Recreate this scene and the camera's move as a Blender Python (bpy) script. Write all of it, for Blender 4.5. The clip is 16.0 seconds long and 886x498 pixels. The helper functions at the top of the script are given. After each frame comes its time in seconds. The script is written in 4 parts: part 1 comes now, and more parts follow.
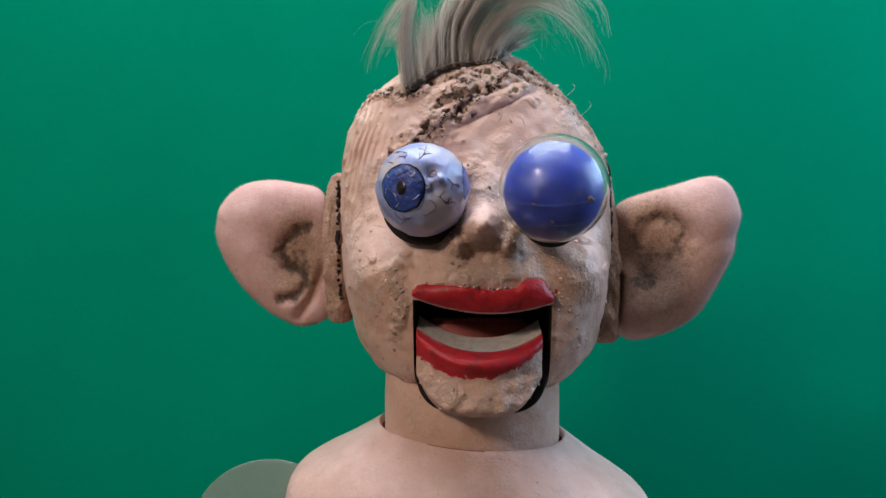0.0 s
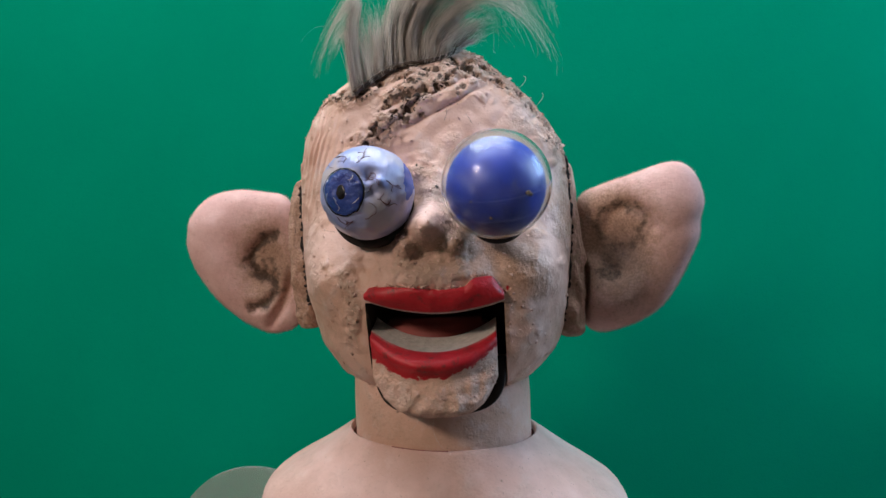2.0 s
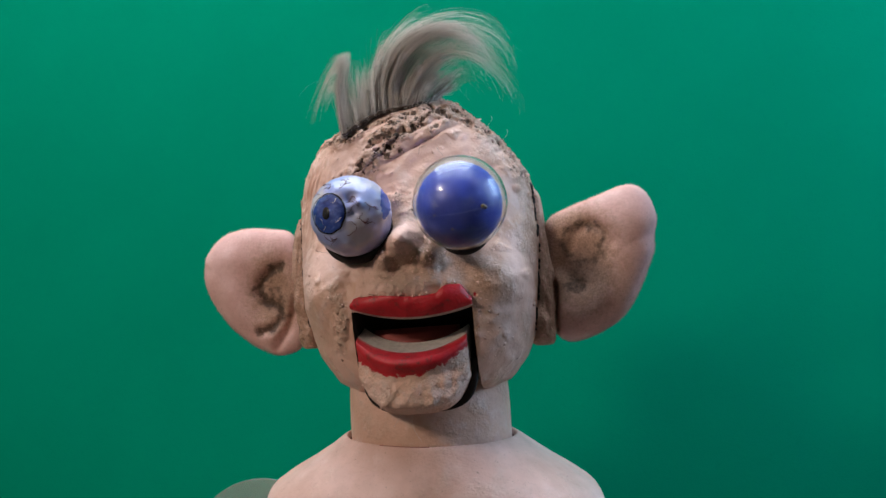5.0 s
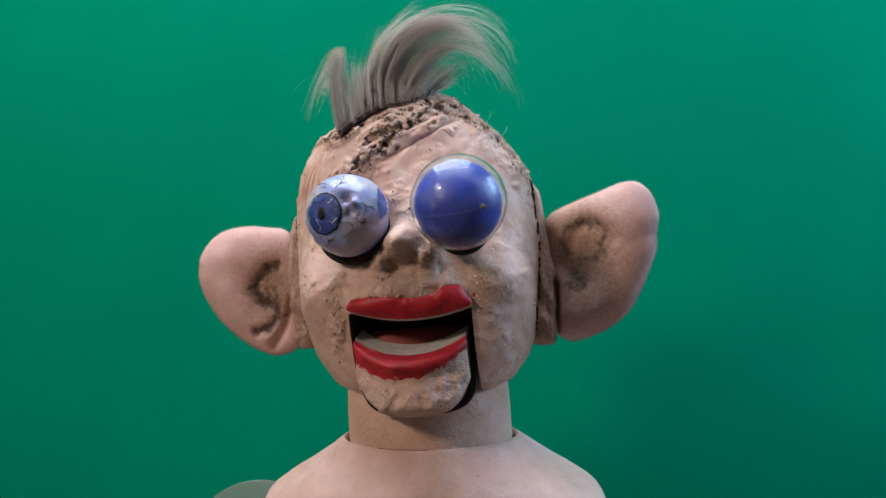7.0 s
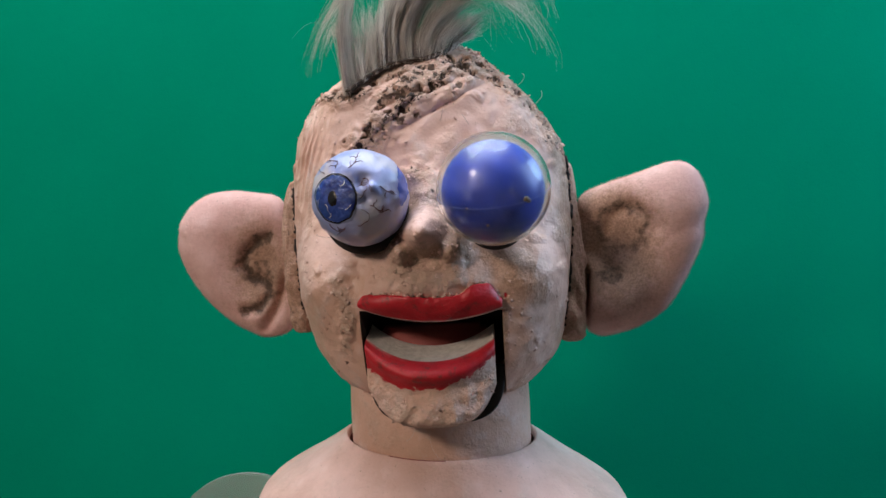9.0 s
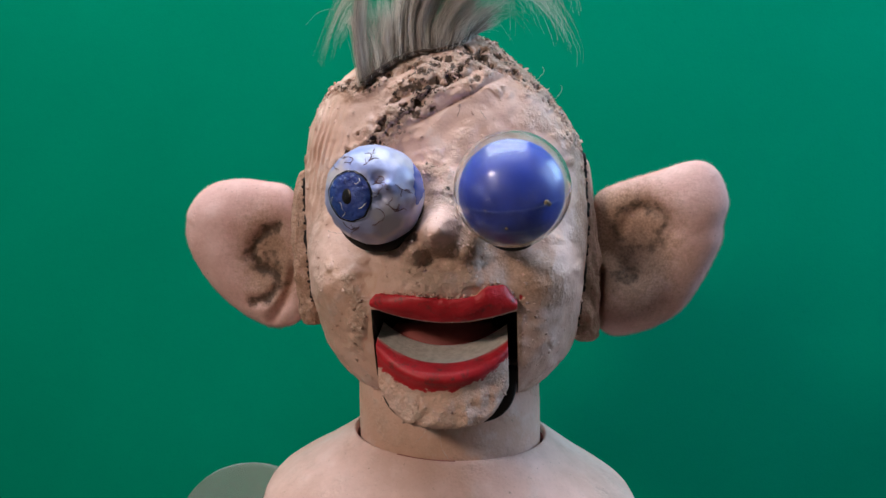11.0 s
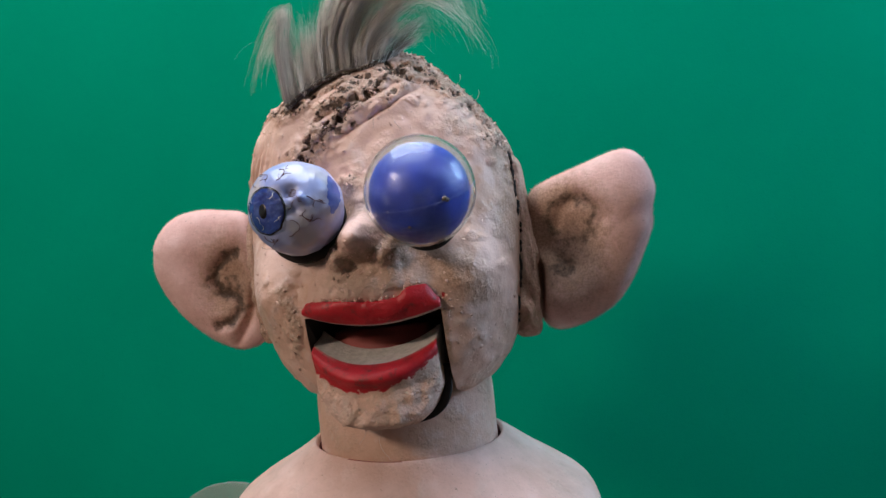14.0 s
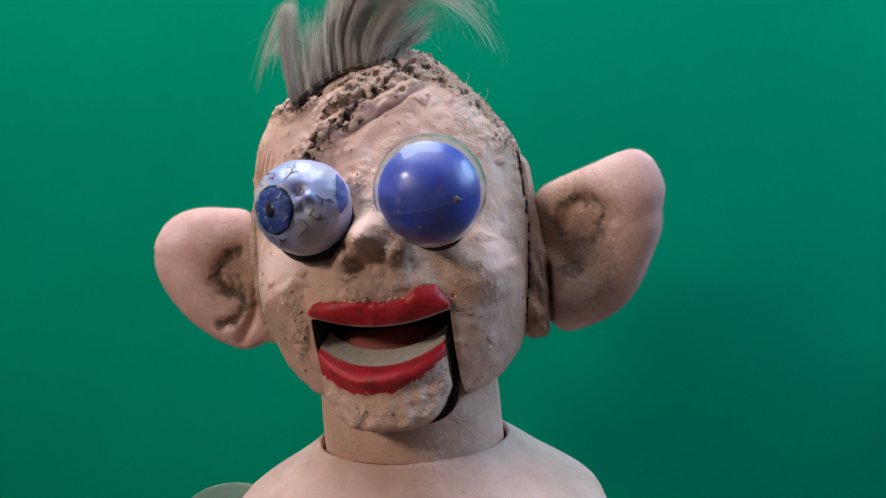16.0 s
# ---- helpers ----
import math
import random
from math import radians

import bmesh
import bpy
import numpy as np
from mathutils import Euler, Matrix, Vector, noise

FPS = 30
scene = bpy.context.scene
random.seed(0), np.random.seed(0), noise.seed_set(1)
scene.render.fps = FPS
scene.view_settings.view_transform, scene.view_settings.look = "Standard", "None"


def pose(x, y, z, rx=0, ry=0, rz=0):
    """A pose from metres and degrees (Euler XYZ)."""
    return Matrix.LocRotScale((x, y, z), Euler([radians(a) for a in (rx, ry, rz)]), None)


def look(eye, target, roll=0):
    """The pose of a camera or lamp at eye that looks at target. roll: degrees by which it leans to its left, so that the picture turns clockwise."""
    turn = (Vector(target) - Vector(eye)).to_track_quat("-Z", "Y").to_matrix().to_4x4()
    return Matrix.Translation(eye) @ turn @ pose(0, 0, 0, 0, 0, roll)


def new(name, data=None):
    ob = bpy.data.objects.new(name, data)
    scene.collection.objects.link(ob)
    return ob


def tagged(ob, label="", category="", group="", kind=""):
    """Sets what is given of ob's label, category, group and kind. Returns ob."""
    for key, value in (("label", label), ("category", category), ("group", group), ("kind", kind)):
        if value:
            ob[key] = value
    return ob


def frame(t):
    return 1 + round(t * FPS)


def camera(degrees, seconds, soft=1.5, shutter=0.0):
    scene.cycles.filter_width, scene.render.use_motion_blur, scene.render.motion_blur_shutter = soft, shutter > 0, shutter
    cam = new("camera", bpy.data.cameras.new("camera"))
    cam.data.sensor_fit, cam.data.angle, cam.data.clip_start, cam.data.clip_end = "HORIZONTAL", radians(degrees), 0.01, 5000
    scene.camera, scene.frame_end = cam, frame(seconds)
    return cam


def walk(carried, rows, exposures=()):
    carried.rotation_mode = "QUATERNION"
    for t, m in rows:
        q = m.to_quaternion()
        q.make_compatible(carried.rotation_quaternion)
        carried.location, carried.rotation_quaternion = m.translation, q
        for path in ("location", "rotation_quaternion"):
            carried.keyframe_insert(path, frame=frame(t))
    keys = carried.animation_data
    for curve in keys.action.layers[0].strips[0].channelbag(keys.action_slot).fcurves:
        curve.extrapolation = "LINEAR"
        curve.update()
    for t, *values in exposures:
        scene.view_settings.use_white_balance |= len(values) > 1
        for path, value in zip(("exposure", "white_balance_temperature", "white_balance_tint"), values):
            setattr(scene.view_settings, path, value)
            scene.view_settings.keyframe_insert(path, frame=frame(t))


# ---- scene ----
cam = camera(67.84, 16.0)
PATH = [
    (0, (0.0145, -0.0109, 0.3574), (-0.0614, 1.9876, 0.3734), 0.36),
    (0.5, (0.0229, -0.0131, 0.3555), (-0.0804, 1.9841, 0.3833), -0.10),
    (1, (0.0366, -0.0108, 0.3592), (-0.1048, 1.9842, 0.3626), -1.21),
    (1.5, (0.0676, -0.0074, 0.36), (-0.1377, 1.982, 0.3633), -3.59),
    (2, (0.0546, -0.007, 0.3586), (-0.113, 1.986, 0.3657), -2.65),
    (2.5, (0.0855, -0.0327, 0.3382), (-0.1386, 1.949, 0.4888), -5.02),
    (3, (0.0836, -0.0471, 0.3272), (-0.1429, 1.9288, 0.5381), -4.39),
    (3.5, (0.0897, -0.0515, 0.3243), (-0.1377, 1.9232, 0.5453), -4.93),
    (4, (0.0902, -0.0486, 0.3237), (-0.1499, 1.9237, 0.5522), -4.69),
    (6.5, (0.0885, -0.0481, 0.3254), (-0.1715, 1.9221, 0.5508), -4.14),
    (7, (0.0888, -0.0415, 0.3304), (-0.163, 1.9329, 0.5265), -4.53),
    (7.5, (0.0895, -0.0298, 0.3398), (-0.1703, 1.9479, 0.4853), -4.86),
    (8, (0.0798, -0.0244, 0.3481), (-0.1539, 1.9594, 0.4468), -4.25),
    (8.5, (0.0657, -0.0076, 0.362), (-0.1348, 1.9822, 0.3759), -3.39),
    (9, (0.0569, 0.0032, 0.3681), (-0.1174, 1.9953, 0.3333), -2.97),
    (9.2, (0.0592, 0.0042, 0.3689), (-0.1182, 1.9959, 0.3289), -3.28),
    (11.3, (0.0486, 0.0126, 0.3798), (-0.1316, 2.0014, 0.2688), -1.63),
    (11.5, (0.048, 0.0159, 0.3793), (-0.1318, 2.0047, 0.2685), -1.69),
    (12, (0.0725, 0.0145, 0.3762), (-0.1565, 1.9992, 0.2827), -3.87),
    (12.5, (0.0819, 0.0114, 0.3704), (-0.1571, 1.9962, 0.313), -4.89),
    (13, (0.0952, 0.009, 0.3683), (-0.1878, 1.9884, 0.3275), -5.71),
    (13.5, (0.1007, 0.0068, 0.3648), (-0.197, 1.9844, 0.3457), -6.02),
    (14, (0.1083, 0.0046, 0.3626), (-0.1944, 1.9816, 0.3525), -6.80),
    (14.5, (0.1147, 0.0042, 0.3629), (-0.1959, 1.9799, 0.3459), -7.67),
    (15, (0.1212, 0.0013, 0.356), (-0.2032, 1.9748, 0.3722), -8.02),
    (15.5, (0.1217, 0.0015, 0.3576), (-0.2025, 1.975, 0.3697), -8.04),
    (16, (0.1008, 0.0076, 0.365), (-0.1855, 1.9869, 0.3441), -6.44),
]
walk(cam, [(t, look(eye, target, roll)) for t, eye, target, roll in PATH])
LAMP_PLACE, LAMP_POWER, WINDOW_POWER = (-0.78, -0.66, 1.04), 8.6, 10.0
CEILING_PLACE, CEILING_POWER = (-0.12, 0.40, 1.86), 42.0
GREEN = ((0.0004, 0.240, 0.130), (0.0005, 0.272, 0.149), (0.0005, 0.188, 0.101))
from mathutils.bvhtree import BVHTree

# ---- world, window daylight, room lamp ----
world = bpy.data.worlds.new("world")
scene.world = world
world.use_nodes = True
_wn = world.node_tree.nodes
_sky = _wn.new("ShaderNodeTexSky")
_sky.sky_type, _sky.sun_disc, _sky.sun_elevation, _sky.sun_rotation = "NISHITA", False, radians(25), radians(200)
world.node_tree.links.new(_sky.outputs[0], _wn["Background"].inputs[0])
_wn["Background"].inputs[1].default_value = 0.1


def area_lamp(name, place, target, size, size_y, power, colour, shape="RECTANGLE"):
    lamp = bpy.data.lights.new(name, "AREA")
    lamp.shape, lamp.size, lamp.size_y, lamp.energy, lamp.color = shape, size, size_y, power, colour
    ob = new(name, lamp)
    ob.matrix_world = look(place, target)
    return ob


# daylight that falls in through the window, and the warm lamp above and behind the camera
area_lamp("window_daylight", (1.19, 0.54, 0.86), (0.1, 0.34, 0.40), 0.44, 0.60, WINDOW_POWER, (0.48, 0.70, 1.0))
area_lamp("room_lamp_light", LAMP_PLACE, (0.03, 0.36, 0.36), 0.24, 0.24, LAMP_POWER, (1.0, 0.825, 0.69), "DISK")
area_lamp("ceiling_lamp_light", CEILING_PLACE, (CEILING_PLACE[0], CEILING_PLACE[1] + 0.001, 0.3), 1.5, 0.9, CEILING_POWER, (0.82, 0.89, 1.0))


# ---- materials ----
def material(name):
    m = bpy.data.materials.new(name)
    m.use_nodes = True
    nt = m.node_tree
    return m, nt, nt.nodes["Principled BSDF"]


def node(nt, kind, **inputs):
    n = nt.nodes.new(kind)
    for key, value in inputs.items():
        n.inputs[key.replace("_", " ")].default_value = value
    return n


def noise_tex(nt, scale, detail=4.0, rough=0.55, coords="Object"):
    tc = nt.nodes.new("ShaderNodeTexCoord")
    n = node(nt, "ShaderNodeTexNoise", Scale=scale, Detail=detail, Roughness=rough)
    nt.links.new(tc.outputs[coords], n.inputs["Vector"])
    return n.outputs["Fac"]


def ramp(nt, fac, *stops):
    r = nt.nodes.new("ShaderNodeValToRGB")
    while len(r.color_ramp.elements) < len(stops):
        r.color_ramp.elements.new(0.5)
    for e, (pos, col) in zip(r.color_ramp.elements, stops):
        e.position, e.color = pos, (*col, 1) if len(col) == 3 else col
    nt.links.new(fac, r.inputs[0])
    return r.outputs[0]


def sums(nt, op, a, b):
    n = nt.nodes.new("ShaderNodeMath")
    n.operation = op
    for i, v in enumerate((a, b)):
        if isinstance(v, (int, float)):
            n.inputs[i].default_value = v
        else:
            nt.links.new(v, n.inputs[i])
    return n.outputs[0]


def blend(nt, fac, a, b):
    n = nt.nodes.new("ShaderNodeMix")
    n.data_type = "RGBA"
    for i, v in ((0, fac), (6, a), (7, b)):
        if isinstance(v, (int, float)):
            n.inputs[i].default_value = v
        elif isinstance(v, tuple):
            n.inputs[i].default_value = (*v, 1)
        else:
            nt.links.new(v, n.inputs[i])
    return n.outputs[2]


def step(nt, value, low, high):
    n = nt.nodes.new("ShaderNodeMapRange")
    n.interpolation_type = "SMOOTHSTEP"
    n.inputs[1].default_value, n.inputs[2].default_value = low, high
    nt.links.new(value, n.inputs[0])
    return n.outputs[0]


def attr(nt, name):
    n = nt.nodes.new("ShaderNodeAttribute")
    n.attribute_name = name
    return n.outputs["Fac"]


def bump(nt, bsdf, height, strength, distance):
    n = node(nt, "ShaderNodeBump", Strength=strength, Distance=distance)
    nt.links.new(height, n.inputs["Height"])
    nt.links.new(n.outputs[0], bsdf.inputs["Normal"])


def simple(name, colours, rough, scale, relief=0.0, metal=0.0, detail=5.0, coords="Object"):
    """A plain surface with mottled colour, broken gloss and fine relief."""
    m, nt, b = material(name)
    n1 = noise_tex(nt, scale, detail, 0.6, coords)
    col = ramp(nt, n1, (0.3, colours[0]), (0.7, colours[1]))
    nt.links.new(col, b.inputs["Base Color"])
    b.inputs["Roughness"].default_value = rough
    b.inputs["Metallic"].default_value = metal
    if relief:
        bump(nt, b, noise_tex(nt, scale * 6, 4, 0.6, coords), 0.6, relief)
    return m


def skin_material():
    """Painted papier-mache and latex skin with flaking crust, grime, soot, painted-in shade and red lip paint."""
    m, nt, b = material("painted_puppet_skin")
    big, mid, fine, grit = (noise_tex(nt, s, d, 0.6) for s, d in ((16, 4), (75, 5), (330, 4), (900, 2)))
    base = ramp(nt, big, (0.3, SKIN[0]), (0.5, SKIN[1]), (0.72, SKIN[2]))
    base = blend(nt, step(nt, mid, 0.52, 0.75), base, SKIN[3])
    pink = attr(nt, "pink")
    base = blend(nt, sums(nt, "MULTIPLY", step(nt, noise_tex(nt, 21, 3, 0.6), 0.53, 0.57), 0.35), base, (0.75, 0.54, 0.49))
    base = blend(nt, sums(nt, "MULTIPLY", pink, 0.85), base, ramp(nt, mid, (0.3, (0.66, 0.380, 0.355)), (0.7, (0.80, 0.53, 0.505))))
    base = blend(nt, sums(nt, "MULTIPLY", attr(nt, "pale"), 0.7), base, ramp(nt, big, (0.38, (0.64, 0.415, 0.355)), (0.50, (0.79, 0.535, 0.475)), (0.62, (0.89, 0.69, 0.65))))
    # flaking brown crust
    crust = attr(nt, "crust")
    cm = step(nt, sums(nt, "ADD", sums(nt, "MULTIPLY", crust, 0.9), sums(nt, "MULTIPLY", sums(nt, "SUBTRACT", fine, 0.5), 1.6)), 0.30, 0.95)
    base = blend(nt, sums(nt, "MULTIPLY", cm, 0.8), base, ramp(nt, fine, (0.3, (0.20, 0.125, 0.09)), (0.46, (0.42, 0.285, 0.215)), (0.68, (0.60, 0.44, 0.355))))
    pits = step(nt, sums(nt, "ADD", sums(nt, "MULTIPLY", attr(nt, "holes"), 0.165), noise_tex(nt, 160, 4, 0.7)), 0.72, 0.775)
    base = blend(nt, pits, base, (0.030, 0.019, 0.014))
    # cracked flakes of old paint in patches
    flaky = sums(nt, "MULTIPLY", step(nt, noise_tex(nt, 38, 4, 0.65), 0.50, 0.66), sums(nt, "SUBTRACT", 1.0, sums(nt, "MULTIPLY", pink, 0.9)))
    vor = node(nt, "ShaderNodeTexVoronoi", Scale=190.0)
    vor.feature = "DISTANCE_TO_EDGE"
    warp = nt.nodes.new("ShaderNodeTexCoord")
    shake = node(nt, "ShaderNodeTexNoise", Scale=120.0, Detail=3.0)
    nt.links.new(warp.outputs["Object"], shake.inputs["Vector"])
    moved = nt.nodes.new("ShaderNodeVectorMath")
    moved.operation = "MULTIPLY_ADD"
    moved.inputs[1].default_value = (0.009, 0.009, 0.009)
    nt.links.new(shake.outputs["Color"], moved.inputs[0]), nt.links.new(warp.outputs["Object"], moved.inputs[2])
    nt.links.new(moved.outputs[0], vor.inputs["Vector"])
    crack = sums(nt, "MULTIPLY", sums(nt, "SUBTRACT", 1.0, step(nt, vor.outputs["Distance"], 0.0, 0.07)), sums(nt, "MULTIPLY", flaky, step(nt, fine, 0.40, 0.6)))
    base = blend(nt, sums(nt, "MULTIPLY", flaky, 0.30), base, ramp(nt, fine, (0.35, (0.36, 0.25, 0.18)), (0.65, (0.72, 0.57, 0.47))))
    base = blend(nt, sums(nt, "MULTIPLY", crack, 0.10), base, (0.16, 0.10, 0.07))
    # dust and speckle
    base = blend(nt, sums(nt, "MULTIPLY", step(nt, noise_tex(nt, 420, 2, 0.6), 0.68, 0.78), 0.6), base, (0.19, 0.125, 0.085))
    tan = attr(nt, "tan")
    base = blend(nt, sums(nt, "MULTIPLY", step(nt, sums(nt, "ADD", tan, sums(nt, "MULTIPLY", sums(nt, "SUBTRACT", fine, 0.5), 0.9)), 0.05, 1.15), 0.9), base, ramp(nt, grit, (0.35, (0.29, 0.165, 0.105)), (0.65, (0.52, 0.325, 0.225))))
    # soot marks, together with shade painted into the skin colour
    soot_shade = attr(nt, "soot_shade")
    sm = step(nt, sums(nt, "ADD", soot_shade, sums(nt, "ADD", sums(nt, "MULTIPLY", sums(nt, "SUBTRACT", noise_tex(nt, 900, 3, 0.7), 0.5), 1.1), sums(nt, "MULTIPLY", sums(nt, "SUBTRACT", noise_tex(nt, 280, 4, 0.65), 0.5), 1.9))), 0.45, 1.25)
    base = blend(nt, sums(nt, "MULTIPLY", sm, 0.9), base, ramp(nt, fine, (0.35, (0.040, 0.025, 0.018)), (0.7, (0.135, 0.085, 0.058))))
    # red lip paint with a ragged edge
    red = step(nt, sums(nt, "ADD", attr(nt, "red"), sums(nt, "MULTIPLY", sums(nt, "SUBTRACT", noise_tex(nt, 260, 4, 0.65), 0.5), 0.75)), 0.46, 0.54)
    base = blend(nt, red, base, ramp(nt, mid, (0.3, (0.27, 0.008, 0.014)), (0.45, (0.46, 0.012, 0.022)), (0.7, (0.57, 0.020, 0.032))))
    base = blend(nt, sums(nt, "MULTIPLY", sums(nt, "MULTIPLY", red, step(nt, noise_tex(nt, 200, 4, 0.7), 0.54, 0.70)), 0.75), base, (0.10, 0.03, 0.025))
    grey = attr(nt, "grey")
    base = blend(nt, grey, base, ramp(nt, fine, (0.3, (0.50, 0.46, 0.42)), (0.6, (0.68, 0.63, 0.58))))
    base = blend(nt, sums(nt, "MULTIPLY", step(nt, noise_tex(nt, 700, 3, 0.7), 0.52, 0.72), 0.13), base, (0.26, 0.16, 0.11))
    base = blend(nt, sums(nt, "MULTIPLY", step(nt, noise_tex(nt, 520, 3, 0.7), 0.54, 0.70), sums(nt, "SUBTRACT", 0.10, sums(nt, "MULTIPLY", red, 0.10))), base, (0.84, 0.66, 0.56))
    nt.links.new(base, b.inputs["Base Color"])
    rough = sums(nt, "SUBTRACT", sums(nt, "ADD", 0.42, sums(nt, "MULTIPLY", crust, 0.35)), sums(nt, "MULTIPLY", red, -0.05))
    nt.links.new(sums(nt, "ADD", rough, sums(nt, "MULTIPLY", pink, 0.35)), b.inputs["Roughness"])
    b.inputs["Specular IOR Level"].default_value = 0.4
    height = sums(nt, "ADD", sums(nt, "MULTIPLY", fine, sums(nt, "ADD", sums(nt, "ADD", 0.12, sums(nt, "MULTIPLY", flaky, 0.60)), crust)), sums(nt, "MULTIPLY", grit, sums(nt, "ADD", 0.08, sums(nt, "MULTIPLY", crust, 0.3))))
    height = sums(nt, "ADD", height, sums(nt, "MULTIPLY", mid, 0.45))
    height = sums(nt, "SUBTRACT", height, sums(nt, "MULTIPLY", crack, 0.15))
    height = sums(nt, "MULTIPLY", height, sums(nt, "SUBTRACT", 1.0, sums(nt, "MULTIPLY", red, 0.35)))
    bump(nt, b, height, 0.9, 0.0018)
    return m


SKIN = ((0.54, 0.315, 0.210), (0.70, 0.440, 0.338), (0.78, 0.532, 0.442), (0.70, 0.518, 0.45))
MAT_SKIN = skin_material()
# black of the mouth, also used where shade in gaps is built as solids
MAT_DARK = simple("mouth_and_shade_black", ((0.006, 0.004, 0.004), (0.02, 0.012, 0.01)), 0.8, 60)
MAT_TONGUE = simple("mouth_red_brown", ((0.22, 0.040, 0.035), (0.32, 0.075, 0.062)), 0.6, 40, 0.0004)


def wall_material():
    m, nt, b = material("green_backdrop_paint")
    col = ramp(nt, noise_tex(nt, 3.0, 5, 0.6), (0.3, GREEN[0]), (0.7, GREEN[1]))
    col = blend(nt, sums(nt, "MULTIPLY", step(nt, noise_tex(nt, 160, 3, 0.7), 0.55, 0.8), 0.25), col, GREEN[2])
    nt.links.new(col, b.inputs["Base Color"])
    b.inputs["Roughness"].default_value = 0.75
    b.inputs["Specular IOR Level"].default_value = 0.0
    bump(nt, b, noise_tex(nt, 420, 3, 0.6), 0.35, 0.0006)
    return m


MAT_GREEN = wall_material()
MAT_PLASTER = simple("beige_plaster", ((0.15, 0.13, 0.115), (0.19, 0.17, 0.15)), 0.8, 8, 0.0005)
MAT_FLOOR = simple("floor_boards_brown", ((0.045, 0.030, 0.020), (0.070, 0.048, 0.033)), 0.55, 12, 0.0004)
MAT_FRAME = simple("white_window_paint", ((0.74, 0.74, 0.72), (0.80, 0.80, 0.78)), 0.4, 30)


# ---- mesh helpers ----
def mesh_object(name, bm, mat, smooth=True):
    me = bpy.data.meshes.new(name)
    bm.to_mesh(me)
    bm.free()
    for m in mat if isinstance(mat, (list, tuple)) else (mat,):
        me.materials.append(m)
    if smooth:
        me.polygons.foreach_set("use_smooth", [True] * len(me.polygons))
    return new(name, me)


def part(name, bm, mat, parent, label="", smooth=True):
    ob = mesh_object(name, bm, mat, smooth)
    ob.parent = parent
    ob.matrix_parent_inverse = parent.matrix_world.inverted()
    if label:
        tagged(ob, label)
    return ob


def box_bm(lo, hi, bevel=0.0):
    bm = bmesh.new()
    lo, hi = Vector(lo), Vector(hi)
    bmesh.ops.create_cube(bm, size=1, matrix=Matrix.Translation((lo + hi) / 2) @ Matrix.Diagonal((*(hi - lo), 1)))
    if bevel:
        bmesh.ops.bevel(bm, geom=bm.edges[:], offset=bevel, segments=2, affect="EDGES")
    return bm


def grid_bm(rows, close_u=False, caps=False):
    """A bmesh through rows of points; close_u joins each row's end to its start."""
    bm = bmesh.new()
    vs = [[bm.verts.new(p) for p in row] for row in rows]
    n = len(rows[0])
    for a, b in zip(vs, vs[1:]):
        for i in range(n if close_u else n - 1):
            j = (i + 1) % n
            bm.faces.new((a[i], a[j], b[j], b[i]))
    if caps:
        bm.faces.new(vs[0][::-1])
        bm.faces.new(vs[-1])
    bmesh.ops.recalc_face_normals(bm, faces=bm.faces[:])
    return bm


def tube_bm(bm, pts, radii, sides=6):
    """Adds a tapered tube along pts to bm."""
    pts = [Vector(p) for p in pts]
    rings = []
    for i, p in enumerate(pts):
        d = (pts[min(i + 1, len(pts) - 1)] - pts[max(i - 1, 0)]).normalized()
        a = d.orthogonal().normalized()
        if rings:
            a = (last - d * last.dot(d)).normalized()
        last = a
        b = d.cross(a)
        rings.append([bm.verts.new(p + (a * math.cos(t) + b * math.sin(t)) * radii[i]) for t in (2 * math.pi * k / sides for k in range(sides))])
    for r0, r1 in zip(rings, rings[1:]):
        for k in range(sides):
            bm.faces.new((r0[k], r0[(k + 1) % sides], r1[(k + 1) % sides], r1[k]))
    if sides > 2:
        bm.faces.new(rings[0][::-1])
        bm.faces.new(rings[-1])
    return bm


def spline(pts, t, closed=False):
    """Catmull-Rom through pts (arrays), t from 0 to 1."""
    pts = np.asarray(pts, float)
    n = len(pts)
    s = t * n if closed else t * (n - 1)
    i = int(math.floor(s)) if closed else min(int(s), n - 2)
    f = s - i
    at = (lambda k: pts[k % n]) if closed else (lambda k: pts[min(max(k, 0), n - 1)])
    p0, p1, p2, p3 = at(i - 1), at(i), at(i + 1), at(i + 2)
    return 0.5 * (2 * p1 + (p2 - p0) * f + (2 * p0 - 5 * p1 + 4 * p2 - p3) * f * f + (3 * p1 - p0 - 3 * p2 + p3) * f ** 3)


def gauss(x, z, cx, cz, sx, sz):
    return math.exp(-((x - cx) / sx) ** 2 - ((z - cz) / sz) ** 2)


def smooth(a, b, v):
    t = min(max((v - a) / (b - a), 0), 1)
    return t * t * (3 - 2 * t)


def near_line(x, z, line):
    """Distance in the x-z plane to a polyline."""
    best = 9.0
    for (x0, z0), (x1, z1) in zip(line, line[1:]):
        dx, dz = x1 - x0, z1 - z0
        t = min(max(((x - x0) * dx + (z - z0) * dz) / (dx * dx + dz * dz), 0), 1)
        best = min(best, math.hypot(x - x0 - t * dx, z - z0 - t * dz))
    return best


# ---- the room ----
def simple_glass():
    m, nt, b = material("window_glass")
    b.inputs["Transmission Weight"].default_value, b.inputs["Roughness"].default_value = 1.0, 0.02
    return m


def structure(name, lo, hi, mat, label="", category=""):
    return tagged(mesh_object(name, box_bm(lo, hi), mat, False), label, category, kind="structure")


